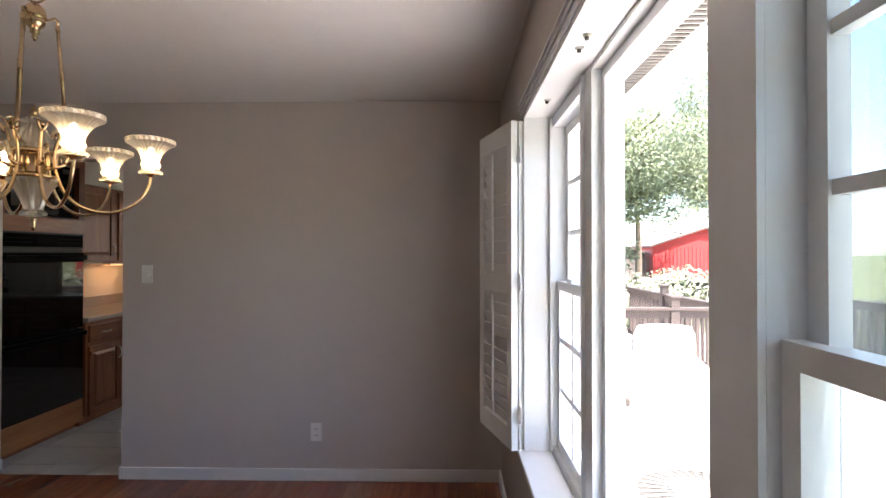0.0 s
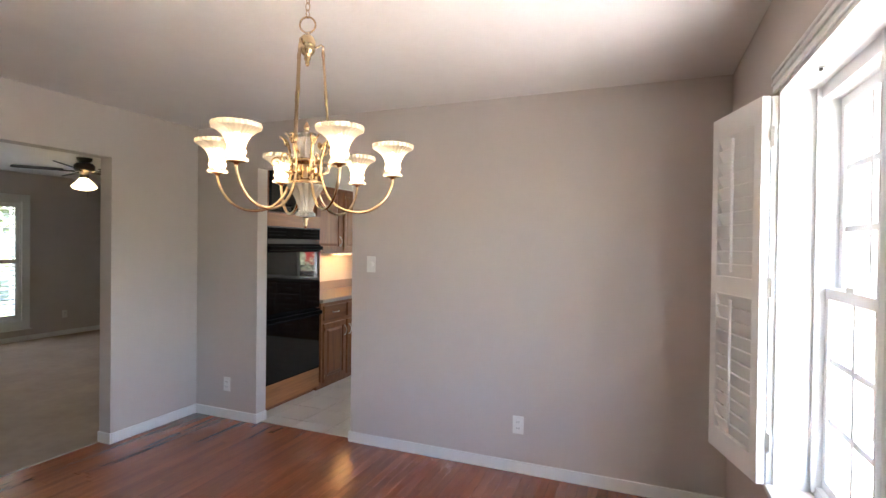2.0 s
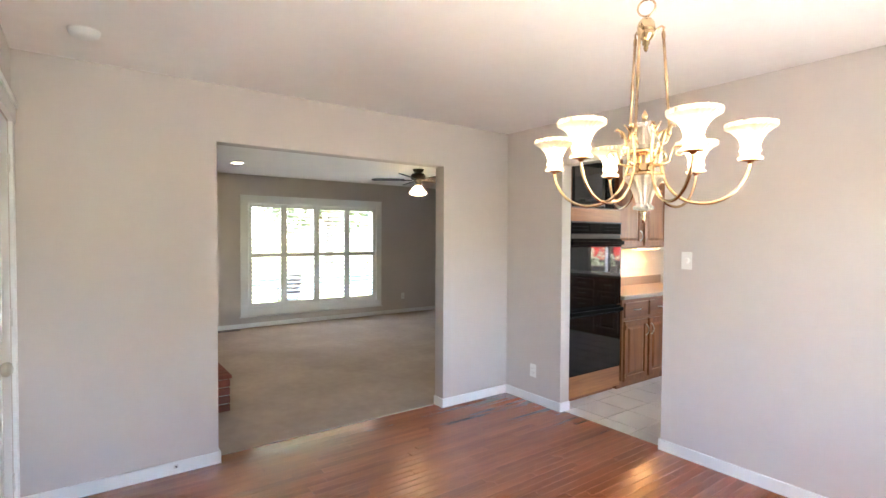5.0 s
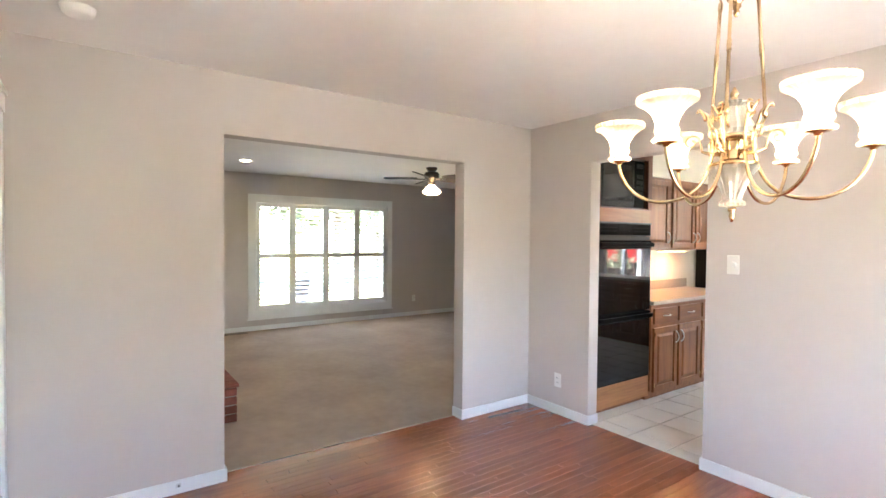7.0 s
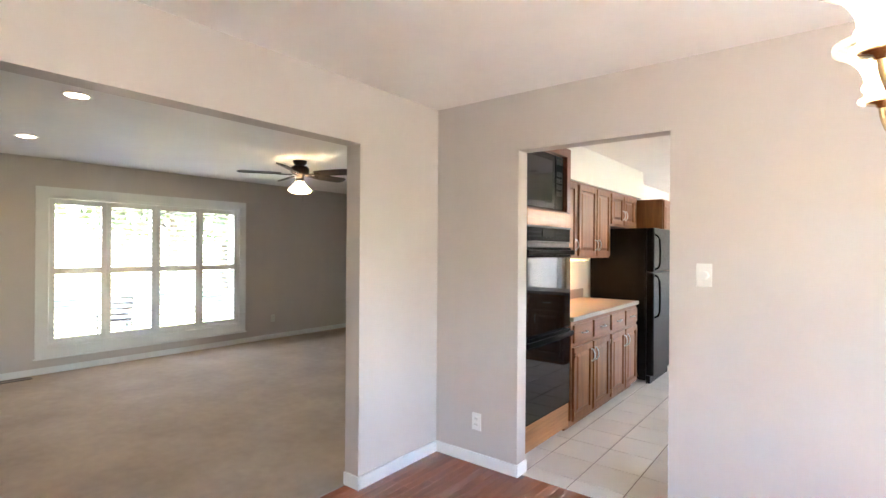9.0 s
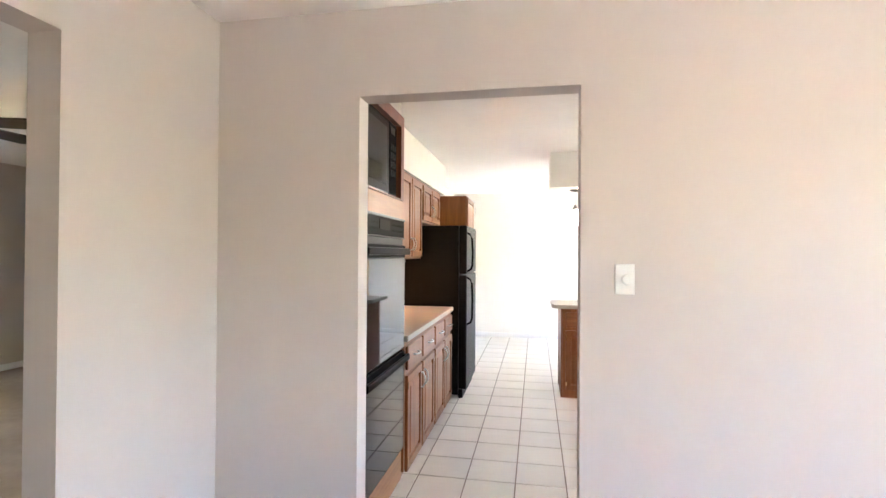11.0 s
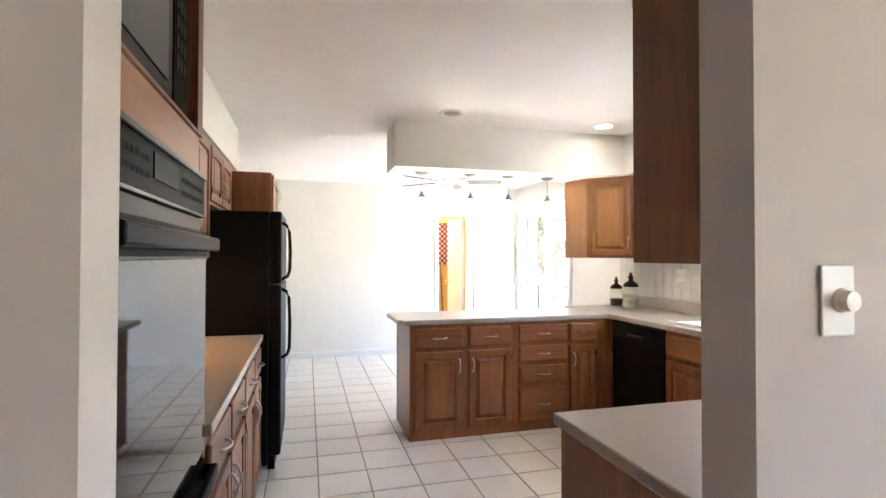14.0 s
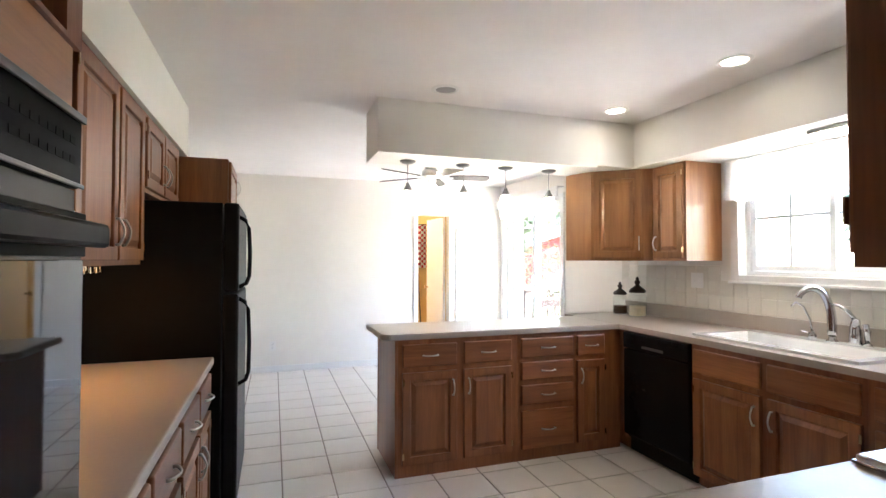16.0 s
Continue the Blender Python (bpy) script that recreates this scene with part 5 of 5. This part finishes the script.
wall_cabinet(UX, 2.621, 90, 0.96, UX - KX0 - 0.002, 1.715, 2.099, [("door", 0.03, 0.42, 1.735, 2.07, "r"), ("door", 0.44, 0.83, 1.735, 2.07, "l")], "short oak wall cabinet above the fridge")
cabinet("pantry_cabinet", 0.605, 3.63, 90, 0.6, 0.60, 0, 2.075, [("door", 0.02, 0.58, 0.12, 2.06, "r")], "tall oak pantry cabinet beyond the fridge", box_mat=M_OAK)

ul = thing("under_cabinet_light", 0.12, 1.80, 1.3645, 0, "slim under-cabinet lamp glowing over the worktop", "lamp")
part("lamp_housing", boxes((0, 0.09, 0, 0.46, -0.022, -0.0005), bevel=0.003), M_WHITE_PLASTIC, ul)
part("lamp_lens", boxes((0.012, 0.078, 0.02, 0.44, -0.025, -0.0222)), M_UNDER, ul)
sr = thing("stemware_rack", 0.19, 1.80, 1.3645, 0, "small chrome wire rack under the wall cabinet", "rack")
for i in range(5):
    part("wire", tube([(0.11, 0.02 + 0.06 * i, -0.003), (0.11, 0.02 + 0.06 * i, -0.024), (0.11, 0.06 + 0.06 * i, -0.024), (0.11, 0.06 + 0.06 * i, -0.003)], 0.0025, 6), M_CHROME, sr)


def fridge():
    f = thing("refrigerator", 0.647, 2.815, 0, 90, "black top-freezer refrigerator with curved handles", "refrigerator")
    w = 0.755
    part("cabinet_body", boxes((0, w, 0.0, 0.625, 0.03, 1.69), bevel=0.006), M_BLACK_TEX, f)
    part("kick_grille", boxes((0.01, w - 0.01, -0.045, -0.001, 0.0, 0.085), bevel=0.004), M_BLACK_TEX, f)
    for z0, z1, hz0, hz1 in ((1.215, 1.692, 1.24, 1.62), (0.09, 1.205, 0.72, 1.18)):
        d = part("door", boxes((0, w, -0.082, -0.004, z0, z1), bevel=0.014), M_BLACK_TEX, f)
        up = z0 > 1
        ex = w - 0.0
        hx = 0.04
        a, b = (hz0, hz1)
        pts = [(hx, -0.08, a), (hx, -0.118, a + 0.02), (hx, -0.132, a + 0.06), (hx, -0.135, (a + b) / 2), (hx, -0.128, b - 0.06), (hx, -0.112, b - 0.02), (hx, -0.08, b)]
        part("handle", tube(pts, 0.011, 10), M_BLACK, d, smooth=True)
    for x in (0.05, w - 0.05):
        part("foot", lathe([(0.004, 0.0), (0.02, 0.0), (0.018, 0.03), (0.004, 0.031)], 12, at=(x, 0.58, 0)), M_DARK_SLOT, f)


fridge()


def valance():
    v = thing("window_valance", XW - 0.05, 1.16, 1.80, 0, "sheer white valance gathered above the sink window", "curtain")
    bm = bmesh.new()
    n = 90
    cols = []
    for i in range(n + 1):
        y = 1.48 * i / n
        x = -0.025 + 0.012 * math.sin(i * 0.9) + 0.006 * math.sin(i * 2.1)
        zb = 0.01 * math.sin(i * 0.45)
        cols.append([bm.verts.new((x * (0.5 + 0.5 * k), y, zb * k + 0.285 * (1 - k))) for k in (1.0, 0.66, 0.33, 0.0)])
    for a, b in zip(cols, cols[1:]):
        for k in range(3):
            bm.faces.new((a[k], b[k], b[k + 1], a[k + 1]))
    part("valance_cloth", bm, M_SHEER, v, smooth=True)
    part("curtain_rod", tube([(-0.012, -0.03, 0.288), (-0.012, 1.50, 0.288)], 0.008), M_WHITE_PLASTIC, v)


valance()

# living room vent in the carpet
vt = thing("floor_register", LX + 0.12, -1.45, 0.006, 90, "dark metal floor register in the carpet", "vent")
part("register_frame", wall_mesh_flat(-0.16, 0.16, -0.06, 0.06, [(-0.14, 0.14, -0.045, 0.045)], 0.0, 0.006), M_BRONZE, vt)
for i in range(14):
    part("register_bar", boxes((-0.135 + 0.02 * i, -0.127 + 0.02 * i, -0.045, 0.045, 0.0, 0.004)), M_BRONZE, vt)

# ---- outdoors ----
M_GRASS = mat("lawn", (0.125, 0.135, 0.065), 0.95, var=0.35, scale=0.8, bump=1, bscale=40, spec=0.1)
M_DECK = mat("weathered_deck", (0.55, 0.505, 0.475), 0.8, var=0.2, scale=3, stretch=(1, 14, 1))
M_RAIL = mat("dark_stained_wood", (0.05, 0.035, 0.03), 0.75, var=0.25, scale=8)
M_LEAF = mat("leaf_green", (0.165, 0.19, 0.105), 0.6, var=0.45, scale=5, island=0.2)
M_BLOSSOM = mat("pale_blossom", (0.36, 0.38, 0.27), 0.7, var=0.3, scale=7)
M_BARK = mat("bark", (0.10, 0.075, 0.055), 0.9, var=0.3, scale=9, bump=1, bscale=30)
M_BARN = mat("red_barn_board", (0.45, 0.03, 0.03), 0.6, var=0.15, scale=2)
M_ROOF = mat("grey_roof", (0.14, 0.11, 0.10), 0.85, var=0.2, scale=4)
M_COVER = mat("pale_grill_cover", (0.72, 0.70, 0.66), 0.6, var=0.06, scale=4)
M_AC = mat("beige_metal", (0.62, 0.58, 0.52), 0.5, var=0.06, scale=4)
M_CONC = mat("concrete", (0.47, 0.42, 0.36), 0.9, var=0.15, scale=3, bump=0.5, bscale=40)

structure("ground", boxes((-400, 400, -400, 400, -0.75, -0.55)), M_GRASS, "mown green lawn round the house", "ground")
structure("patio", boxes((XW + 0.25, XW + 5.2, -5.2, 9.0, -0.549, -0.12)), M_DECK, "sunlit weathered deck beside the house", "deck")
structure("porch", boxes((LX - 3.2, LX - 0.21, -4.0, 4.0, -0.549, -0.12)), M_CONC, "pale concrete porch before the living room", "porch")
ev = tagged(new("eave"), "white vented eave soffit along the house wall", "eave", kind="structure")
part("soffit_board", boxes((XW + 0.245, XW + 0.73, -5.0, 9.2, 2.30, 2.32)), M_AC, ev)
part("fascia", boxes((XW + 0.705, XW + 0.735, -5.0, 9.2, 2.262, 2.299), bevel=0.003), M_TRIM, ev)
sm = None
for i in range(170):
    if sm is None:
        ob = part("vent_slot", boxes((XW + 0.47, XW + 0.60, -0.009, 0.009, 2.294, 2.2995)), M_DARK_SLOT, ev)
        sm = ob.data
    else:
        ob = new("vent_slot", sm)
        ob.parent = ev
    ob.location = (0, -2.6 + 0.036 * i, 0)
part("soffit_rib", boxes((XW + 0.44, XW + 0.45, -5.0, 9.2, 2.292, 2.2995), (XW + 0.62, XW + 0.63, -5.0, 9.2, 2.292, 2.2995)), M_AC, ev)
structure("wall_outside", wall_mesh("x", XW + 0.241, XW + 0.28, -5.0, 9.2, -0.55, 2.295, [(DW[0], DW[1], DW[2], DW[3]), KW, SD]), M_TRIM, "pale siding on the outside of the house", "wall")


def railing(x0, y0, x1, y1, z):
    L = math.hypot(x1 - x0, y1 - y0)
    r = thing("deck_railing", x0, y0, z, math.degrees(math.atan2(y1 - y0, x1 - x0)), "dark-stained wooden deck railing with square balusters", "railing", "deck railings")
    part("top_rail", boxes((0, L, -0.06, 0.06, 0.92, 0.955), bevel=0.006), M_RAIL, r)
    part("upper_rail", boxes((0, L, -0.02, 0.02, 0.83, 0.9195)), M_RAIL, r)
    part("bottom_rail", boxes((0, L, -0.02, 0.02, 0.08, 0.16)), M_RAIL, r)
    me = None
    n = int(L / 0.12)
    for i in range(1, n):
        if me is None:
            ob = part("baluster", boxes((-0.018, 0.018, -0.018, 0.018, 0.1605, 0.8295)), M_RAIL, r)
            me = ob.data
        else:
            ob = new("baluster", me)
            ob.parent = r
        ob.location = (L * i / n, 0.0, 0)
    for i in range(int(L / 1.9) + 1):
        px = min(i * 1.9, L)
        po = part("post", boxes((px - 0.05, px + 0.05, -0.05, 0.05, -0.0, 1.06), bevel=0.004), M_RAIL, r)
        part("post_cap", boxes((px - 0.065, px + 0.065, -0.065, 0.065, 1.0605, 1.09), bevel=0.008), M_RAIL, po)


railing(XW + 0.35, 2.6, XW + 3.0, 2.6, -0.12)
railing(XW + 3.0, 2.72, XW + 3.0, 6.2, -0.12)
railing(XW + 0.35, 6.32, XW + 3.0, 6.32, -0.12)
railing(XW + 5.1, 2.6, XW + 5.1, 8.7, -0.12)
railing(XW + 0.35, 8.8, XW + 5.1, 8.8, -0.12)


def leaf_cloud(bm, centre, radius, count, size, rng, squash=0.8):
    for _ in range(count):
        d = Vector((rng.gauss(0, 1), rng.gauss(0, 1), rng.gauss(0, 1))).normalized()
        p = Vector(centre) + Vector((d.x, d.y, d.z * squash)) * radius * (0.35 + 0.65 * rng.random() ** 0.5)
        u = Vector((rng.gauss(0, 1), rng.gauss(0, 1), rng.gauss(0, 1))).normalized()
        w = u.orthogonal().normalized()
        s = size * (0.6 + 0.8 * rng.random())
        bm.faces.new([bm.verts.new(p + q) for q in (u * s, w * s * 0.5, -u * s, -w * s * 0.5)])


def tree(x, y, z, h, spread, leaves, seed, label, size=0.16, base=0.31):
    rng = random.Random(seed)
    t = thing("tree", x, y, z, 0, label, "tree", "garden trees")
    bm = tube([(0, 0, 0), (0.05, 0.02, h * 0.2), (0.0, 0.08, h * 0.45), (0.1, 0.0, h * 0.8)], [0.22, 0.17, 0.12, 0.04], 10)
    tips = []
    for i in range(9):
        a = rng.random() * 6.28
        z0 = h * (base + 0.055 * i)
        L = spread * (0.6 + 0.4 * rng.random())
        p = [(0.02, 0.03, z0), (L * 0.4 * math.cos(a), L * 0.4 * math.sin(a), z0 + h * 0.10), (L * 0.85 * math.cos(a), L * 0.85 * math.sin(a), z0 + h * 0.2)]
        tube(p, [0.08, 0.05, 0.02], 6, bm=bm)
        tips += [p[1], p[2]]
    part("trunk", bm, M_BARK, t)
    lb = bmesh.new()
    tips += [(0, 0, h * 0.9), (0.3, 0.3, h * 0.75), (-0.4, 0.2, h * 0.7)]
    for p in tips:
        for _ in range(3):
            c = [q + rng.gauss(0, spread * 0.14) for q in p]
            leaf_cloud(lb, c, spread * (0.2 + 0.16 * rng.random()), leaves // (3 * len(tips)), size, rng)
    part("crown", lb, M_LEAF, t)


def bush(x, y, z, r, seed, blossom):
    rng = random.Random(seed)
    b = thing("shrub", x, y, z, 0, "rounded leafy garden shrub with pale blossom", "shrub", "garden shrubs")
    lb = bmesh.new()
    fb = bmesh.new()
    for _ in range(14):
        c = (rng.gauss(0, r * 0.5), rng.gauss(0, r * 0.5), r * (0.35 + 0.5 * rng.random()))
        leaf_cloud(lb, c, r * 0.44, 260, 0.055, rng)
        leaf_cloud(fb, c, r * 0.46, 110, 0.045, rng)
    part("foliage", lb, M_LEAF, b)
    part("blossom", fb, M_BLOSSOM, b)


tree(8.5, 15.0, -0.55, 8.8, 4.8, 85000, 3, "broad leafy maple tree beyond the deck", 0.07, 0.19)
tree(9.0, 21.0, -0.55, 9.0, 4.0, 22000, 5, "tall leafy tree behind the garden fence", 0.11)
tree(14.2, 25.0, -0.55, 10.0, 4.2, 40000, 12, "broad leafy tree before the red barn", 0.095, 0.40)
tree(20.5, 29.0, -0.55, 10.5, 4.2, 30000, 14, "tall leafy tree beside the red barn", 0.11, 0.42)
tree(26.0, 13.0, -0.55, 8.0, 3.0, 7000, 7, "leafy tree at the edge of the lawn")
tree(22.0, 0.0, -0.55, 8.0, 3.0, 6000, 8, "leafy tree far across the lawn", 0.2)
for i, (bx, by, br) in enumerate(((6.6, 8.6, 1.5), (8.3, 8.2, 1.55), (10.0, 8.0, 1.5), (12.4, 7.0, 1.0), (5.6, 10.4, 1.5))):
    bush(bx, by, -0.55, br, 20 + i, True)
for i, (tx, ty) in enumerate(((-15, -6), (-17, 0), (-16, 5), (-20, 9), (-14, 11))):
    tree(tx, ty, -0.55, 8.0, 3.4, 5000, 40 + i, "leafy tree across the front lawn", 0.22)


def gabled(name, x, y, z, rz, w, d, eave, peak, wall_mat, label):
    b = thing(name, x, y, z, rz, label, name)
    part("wall", wall_mesh("y", 0, d, 0, w, 0, eave, []), wall_mat, b)
    g = bmesh.new()
    for yy in (0.0, d):
        g.faces.new([g.verts.new(v) for v in ((0, yy, eave), (w, yy, eave), (w / 2, yy, peak))])
    part("gable", g, wall_mat, b)
    for s in (0, 1):
        rb = bmesh.new()
        x0, x1 = (-0.3, w / 2) if s == 0 else (w + 0.3, w / 2)
        vs = [(x0, -0.3, eave - 0.1), (x1, -0.3, peak + 0.02), (x1, d + 0.3, peak + 0.02), (x0, d + 0.3, eave - 0.1)]
        lo = [rb.verts.new(v) for v in vs]
        hi = [rb.verts.new((v[0], v[1], v[2] + 0.12)) for v in vs]
        rb.faces.new(lo)
        rb.faces.new(hi)
        for k in range(4):
            rb.faces.new((lo[k], lo[(k + 1) % 4], hi[(k + 1) % 4], hi[k]))
        part("roof", rb, M_ROOF, b)
    bme = None
    for i in range(int(w / 0.28)):
        if bme is None:
            ob = part("batten", boxes((-0.02, 0.02, -0.03, -0.002, 0.02, eave - 0.12)), wall_mat, b)
            bme = ob.data
        else:
            ob = new("batten", bme)
            ob.parent = b
        ob.location = (0.1 + 0.28 * i, 0, 0)


gabled("barn", 19.5, 36.0, -0.55, -8, 7.6, 9.0, 2.6, 3.9, M_BARN, "red board barn with a low gabled roof")
gabled("shed", 15.4, 37.0, -0.55, 0, 3.8, 4.0, 2.0, 2.6, M_ROOF, "low grey-brown shed beside the barn")


def grill():
    g = thing("covered_grill", 4.85, -0.46, -0.12, 8, "pale fabric-covered barbecue grill on the deck", "grill")
    prof = [(0.0, 0.0), (0.25, 0.0), (0.255, 0.60), (0.26, 0.86), (0.24, 0.96), (0.165, 1.03), (0.16, 1.13), (0.14, 1.18), (0.0, 1.19)]
    bm = lathe([(max(r, 0.004), z) for r, z in prof], 28)
    for v in bm.verts:
        v.co.x *= 1.0 + 0.02 * math.sin(v.co.z * 23)
        v.co.y *= 0.8 + 0.03 * math.sin(v.co.z * 11 + v.co.x * 14)
    part("cover", bm, M_COVER, g, smooth=True)
    part("side_shelf", boxes((0.265, 0.42, -0.14, 0.14, 0.80, 0.84), bevel=0.008), M_RAIL, g)
    part("side_shelf", boxes((-0.42, -0.265, -0.14, 0.14, 0.80, 0.84), bevel=0.008), M_RAIL, g)


grill()


def condenser():
    a = thing("air_conditioner", 4.68, -1.28, -0.12, 0, "beige outdoor air conditioner with round fan guard", "air conditioner")
    part("cabinet", boxes((-0.33, 0.33, -0.33, 0.33, 0.0, 0.60), bevel=0.012), M_AC, a)
    part("top_panel", boxes((-0.34, 0.34, -0.34, 0.34, 0.601, 0.64), bevel=0.012), M_AC, a)
    part("fan_well", lathe([(0.004, 0.6405), (0.26, 0.641), (0.27, 0.645)], 36), M_DARK_SLOT, a)
    fg = part("fan_guard", tube([(0.27 * math.cos(q), 0.27 * math.sin(q), 0.655) for q in [2 * math.pi * i / 36 for i in range(37)]], 0.005, 6), M_AC, a)
    for i in range(36):
        q = 2 * math.pi * i / 36
        if i == 0:
            ob = part("guard_wire", tube([(0.05, 0, 0.667), (0.16, 0.03, 0.668), (0.27, 0.045, 0.657)], 0.0028, 5), M_AC, fg)
            gm = ob.data
        else:
            ob = new("guard_wire", gm)
            ob.parent = fg
        ob.matrix_basis = pose(0, 0, 0, 0, 0, 10 * i)
    part("motor_cap", lathe([(0.055, 0.665), (0.05, 0.675), (0.004, 0.68)], 20), M_AC, a)


condenser()


def porch_chair():
    c = thing("porch_chair", LX - 1.0, -0.12, -0.12, 60, "dark slatted porch chair outside the living room", "chair")
    for i in range(6):
        part("back_slat", boxes((-0.26, 0.26, 0.22 + 0.02 * i, 0.24 + 0.02 * i, 0.50 + 0.085 * i, 0.57 + 0.085 * i), bevel=0.003), M_RAIL, c)
    for i in range(5):
        part("seat_slat", boxes((-0.27, 0.27, -0.28 + 0.1 * i, -0.2 + 0.1 * i, 0.41, 0.43), bevel=0.003), M_RAIL, c)
    for x in (-0.28, 0.28):
        part("leg", boxes((x - 0.02, x + 0.02, -0.27, -0.23, 0, 0.62)), M_RAIL, c)
        part("back_leg", tube([(x, 0.2, 0), (x, 0.2, 0.45), (x, 0.36, 1.05)], 0.02, 6), M_RAIL, c)
        part("armrest", boxes((x - 0.035, x + 0.035, -0.3, 0.28, 0.621, 0.645), bevel=0.004), M_RAIL, c)
    c.scale = (0.62, 0.62, 0.97)


porch_chair()

# ---- pieces of floors, walls and the hearth ----
def shared(name, me, parent, loc):
    ob = new(name, me)
    ob.parent = parent
    ob.location = loc
    return ob


def block_mesh(name, x0, x1, y0, y1, z0, z1, bevel, material):
    bm = boxes((x0, x1, y0, y1, z0, z1))
    if bevel:
        bmesh.ops.bevel(bm, geom=[e for e in bm.edges if all(v.co.z > (z0 + z1) / 2 for v in e.verts)], offset=bevel, segments=1, affect="EDGES")
    me = bpy.data.meshes.new(name)
    bm.to_mesh(me)
    bm.free()
    me.materials.append(material)
    return me


P = 0.307
tile_cache = {}
for i in range(-4, 11):
    for j in range(-7, 17):
        x0, y0 = 0.966 + P * i, 2.04 + P * j
        a, b = max(x0 + 0.0042, KX0 + 0.001), min(x0 + P - 0.0042, XW - 0.001)
        c, d = max(y0 + 0.0042, 0.052), min(y0 + P - 0.0042, YN - 0.001)
        if b - a < 0.02 or d - c < 0.02:
            continue
        if b < 0.55 and 0.12 < c and d < 4.2:
            continue
        if a > 3.45 and d < 3.6:
            continue
        if a > 1.7 and d < 0.7:
            continue
        key = (round(b - a, 4), round(d - c, 4))
        if key not in tile_cache:
            tile_cache[key] = block_mesh("tile", -key[0] / 2, key[0] / 2, -key[1] / 2, key[1] / 2, -0.004, 0.0015, 0.0015, M_TILE)
        shared("tile", tile_cache[key], floor_kitchen, ((a + b) / 2, (c + d) / 2, 0))

rng = random.Random(11)
plank_cache = {}
PW = 0.0572
y_end = 0.049
ncol = int((XW + 0.104) / PW) + 1
for i in range(ncol):
    x0 = -0.104 + PW * i
    x1 = min(x0 + PW - 0.0008, XW - 0.001)
    if x1 - x0 < 0.01:
        continue
    lo = YB
    if x0 < -0.01:
        lo, hi_end = LD[0], LD[1]
    else:
        hi_end = -0.0005 if not (KD[0] < x0 < KD[1] - PW) else y_end
    y = lo
    first = True
    while y < hi_end - 0.02:
        L = rng.choice((0.6, 0.75, 0.9, 1.05, 1.2))
        if first:
            L *= rng.choice((0.4, 0.7, 1.0))
        first = False
        y1 = min(y + L, hi_end)
        key = (round(x1 - x0, 4), round(y1 - y - 0.0008, 3))
        if key not in plank_cache:
            plank_cache[key] = block_mesh("plank", 0, key[0], 0, key[1], -0.004, 0.0, 0.0008, M_PLANK)
        shared("plank", plank_cache[key], floor_dining, (x0, y, 0))
        y = y1

wall_k = bpy.data.objects["wall_kitchen_window"]
S = 0.108
sm = block_mesh("splash", -S / 2 + 0.0009, S / 2 - 0.0009, -S / 2 + 0.0009, S / 2 - 0.0009, 0, 0.008, 0.002, M_SPLASH)
for i in range(40):
    for j in range(4):
        yy, zz = 0.20 + S * i, 1.022 + S / 2 + S * j
        if yy > 3.8:
            continue
        if KW[0] - 0.1 < yy < KW[1] + 0.12 and zz > 1.25:
            continue
        if zz > 1.39 and 2.66 < yy < 3.6:
            continue
        ob = new("tile", sm)
        ob.parent = wall_k
        ob.matrix_basis = Matrix.Translation((XW - 0.0005, yy, zz)) @ Matrix.Rotation(radians(-90), 4, "Y")
structure("trim_splash_bed", boxes((XW - 0.003, XW - 0.0002, 0.113, 3.82, 1.02, 1.24)), M_GROUT_W, "thin grout bed behind the wall tiles", "trim")


def hearth():
    h = thing("brick_hearth", -2.29, -3.78, 0.006, 0, "raised red brick hearth standing on the carpet", "hearth")
    Lx, Ly, Hh = 1.35, 1.52, 0.30
    part("mortar_core", boxes((0.012, Lx - 0.012, 0.012, Ly - 0.012, 0, Hh - 0.012)), M_MORTAR, h)
    bl, bh = 0.2, 0.065
    me = block_mesh("brick", -0.095, 0.095, -0.05, 0.05, 0, bh - 0.008, 0.004, M_BRICK)
    half = block_mesh("brick", -0.045, 0.045, -0.05, 0.05, 0, bh - 0.008, 0.004, M_BRICK)
    for c in range(4):
        z = 0.004 + c * (bh + 0.004)
        x = Lx - (0.0 if c % 2 else 0.104)
        while x - bl > 0.0:
            shared("brick", me, h, (x - 0.095, Ly - 0.05, z))
            x -= bl
        y = Ly - (0.104 if c % 2 else 0.0)
        while y - bl > 0.0:
            ob = new("brick", me)
            ob.parent = h
            ob.matrix_basis = Matrix.Translation((Lx - 0.05, y - 0.095, z)) @ Matrix.Rotation(radians(90), 4, "Z")
            y -= bl
    top = block_mesh("brick", -0.095, 0.095, -0.046, 0.046, 0, 0.03, 0.005, M_BRICK)
    for i in range(14):
        for j in range(2):
            ob = new("brick", top)
            ob.parent = h
            ob.matrix_basis = Matrix.Translation((0.05 + 0.1 * i - 0.0, Ly - 0.1 - 0.2 * j + 0.01, Hh - 0.012)) @ Matrix.Rotation(radians(90), 4, "Z")


hearth()
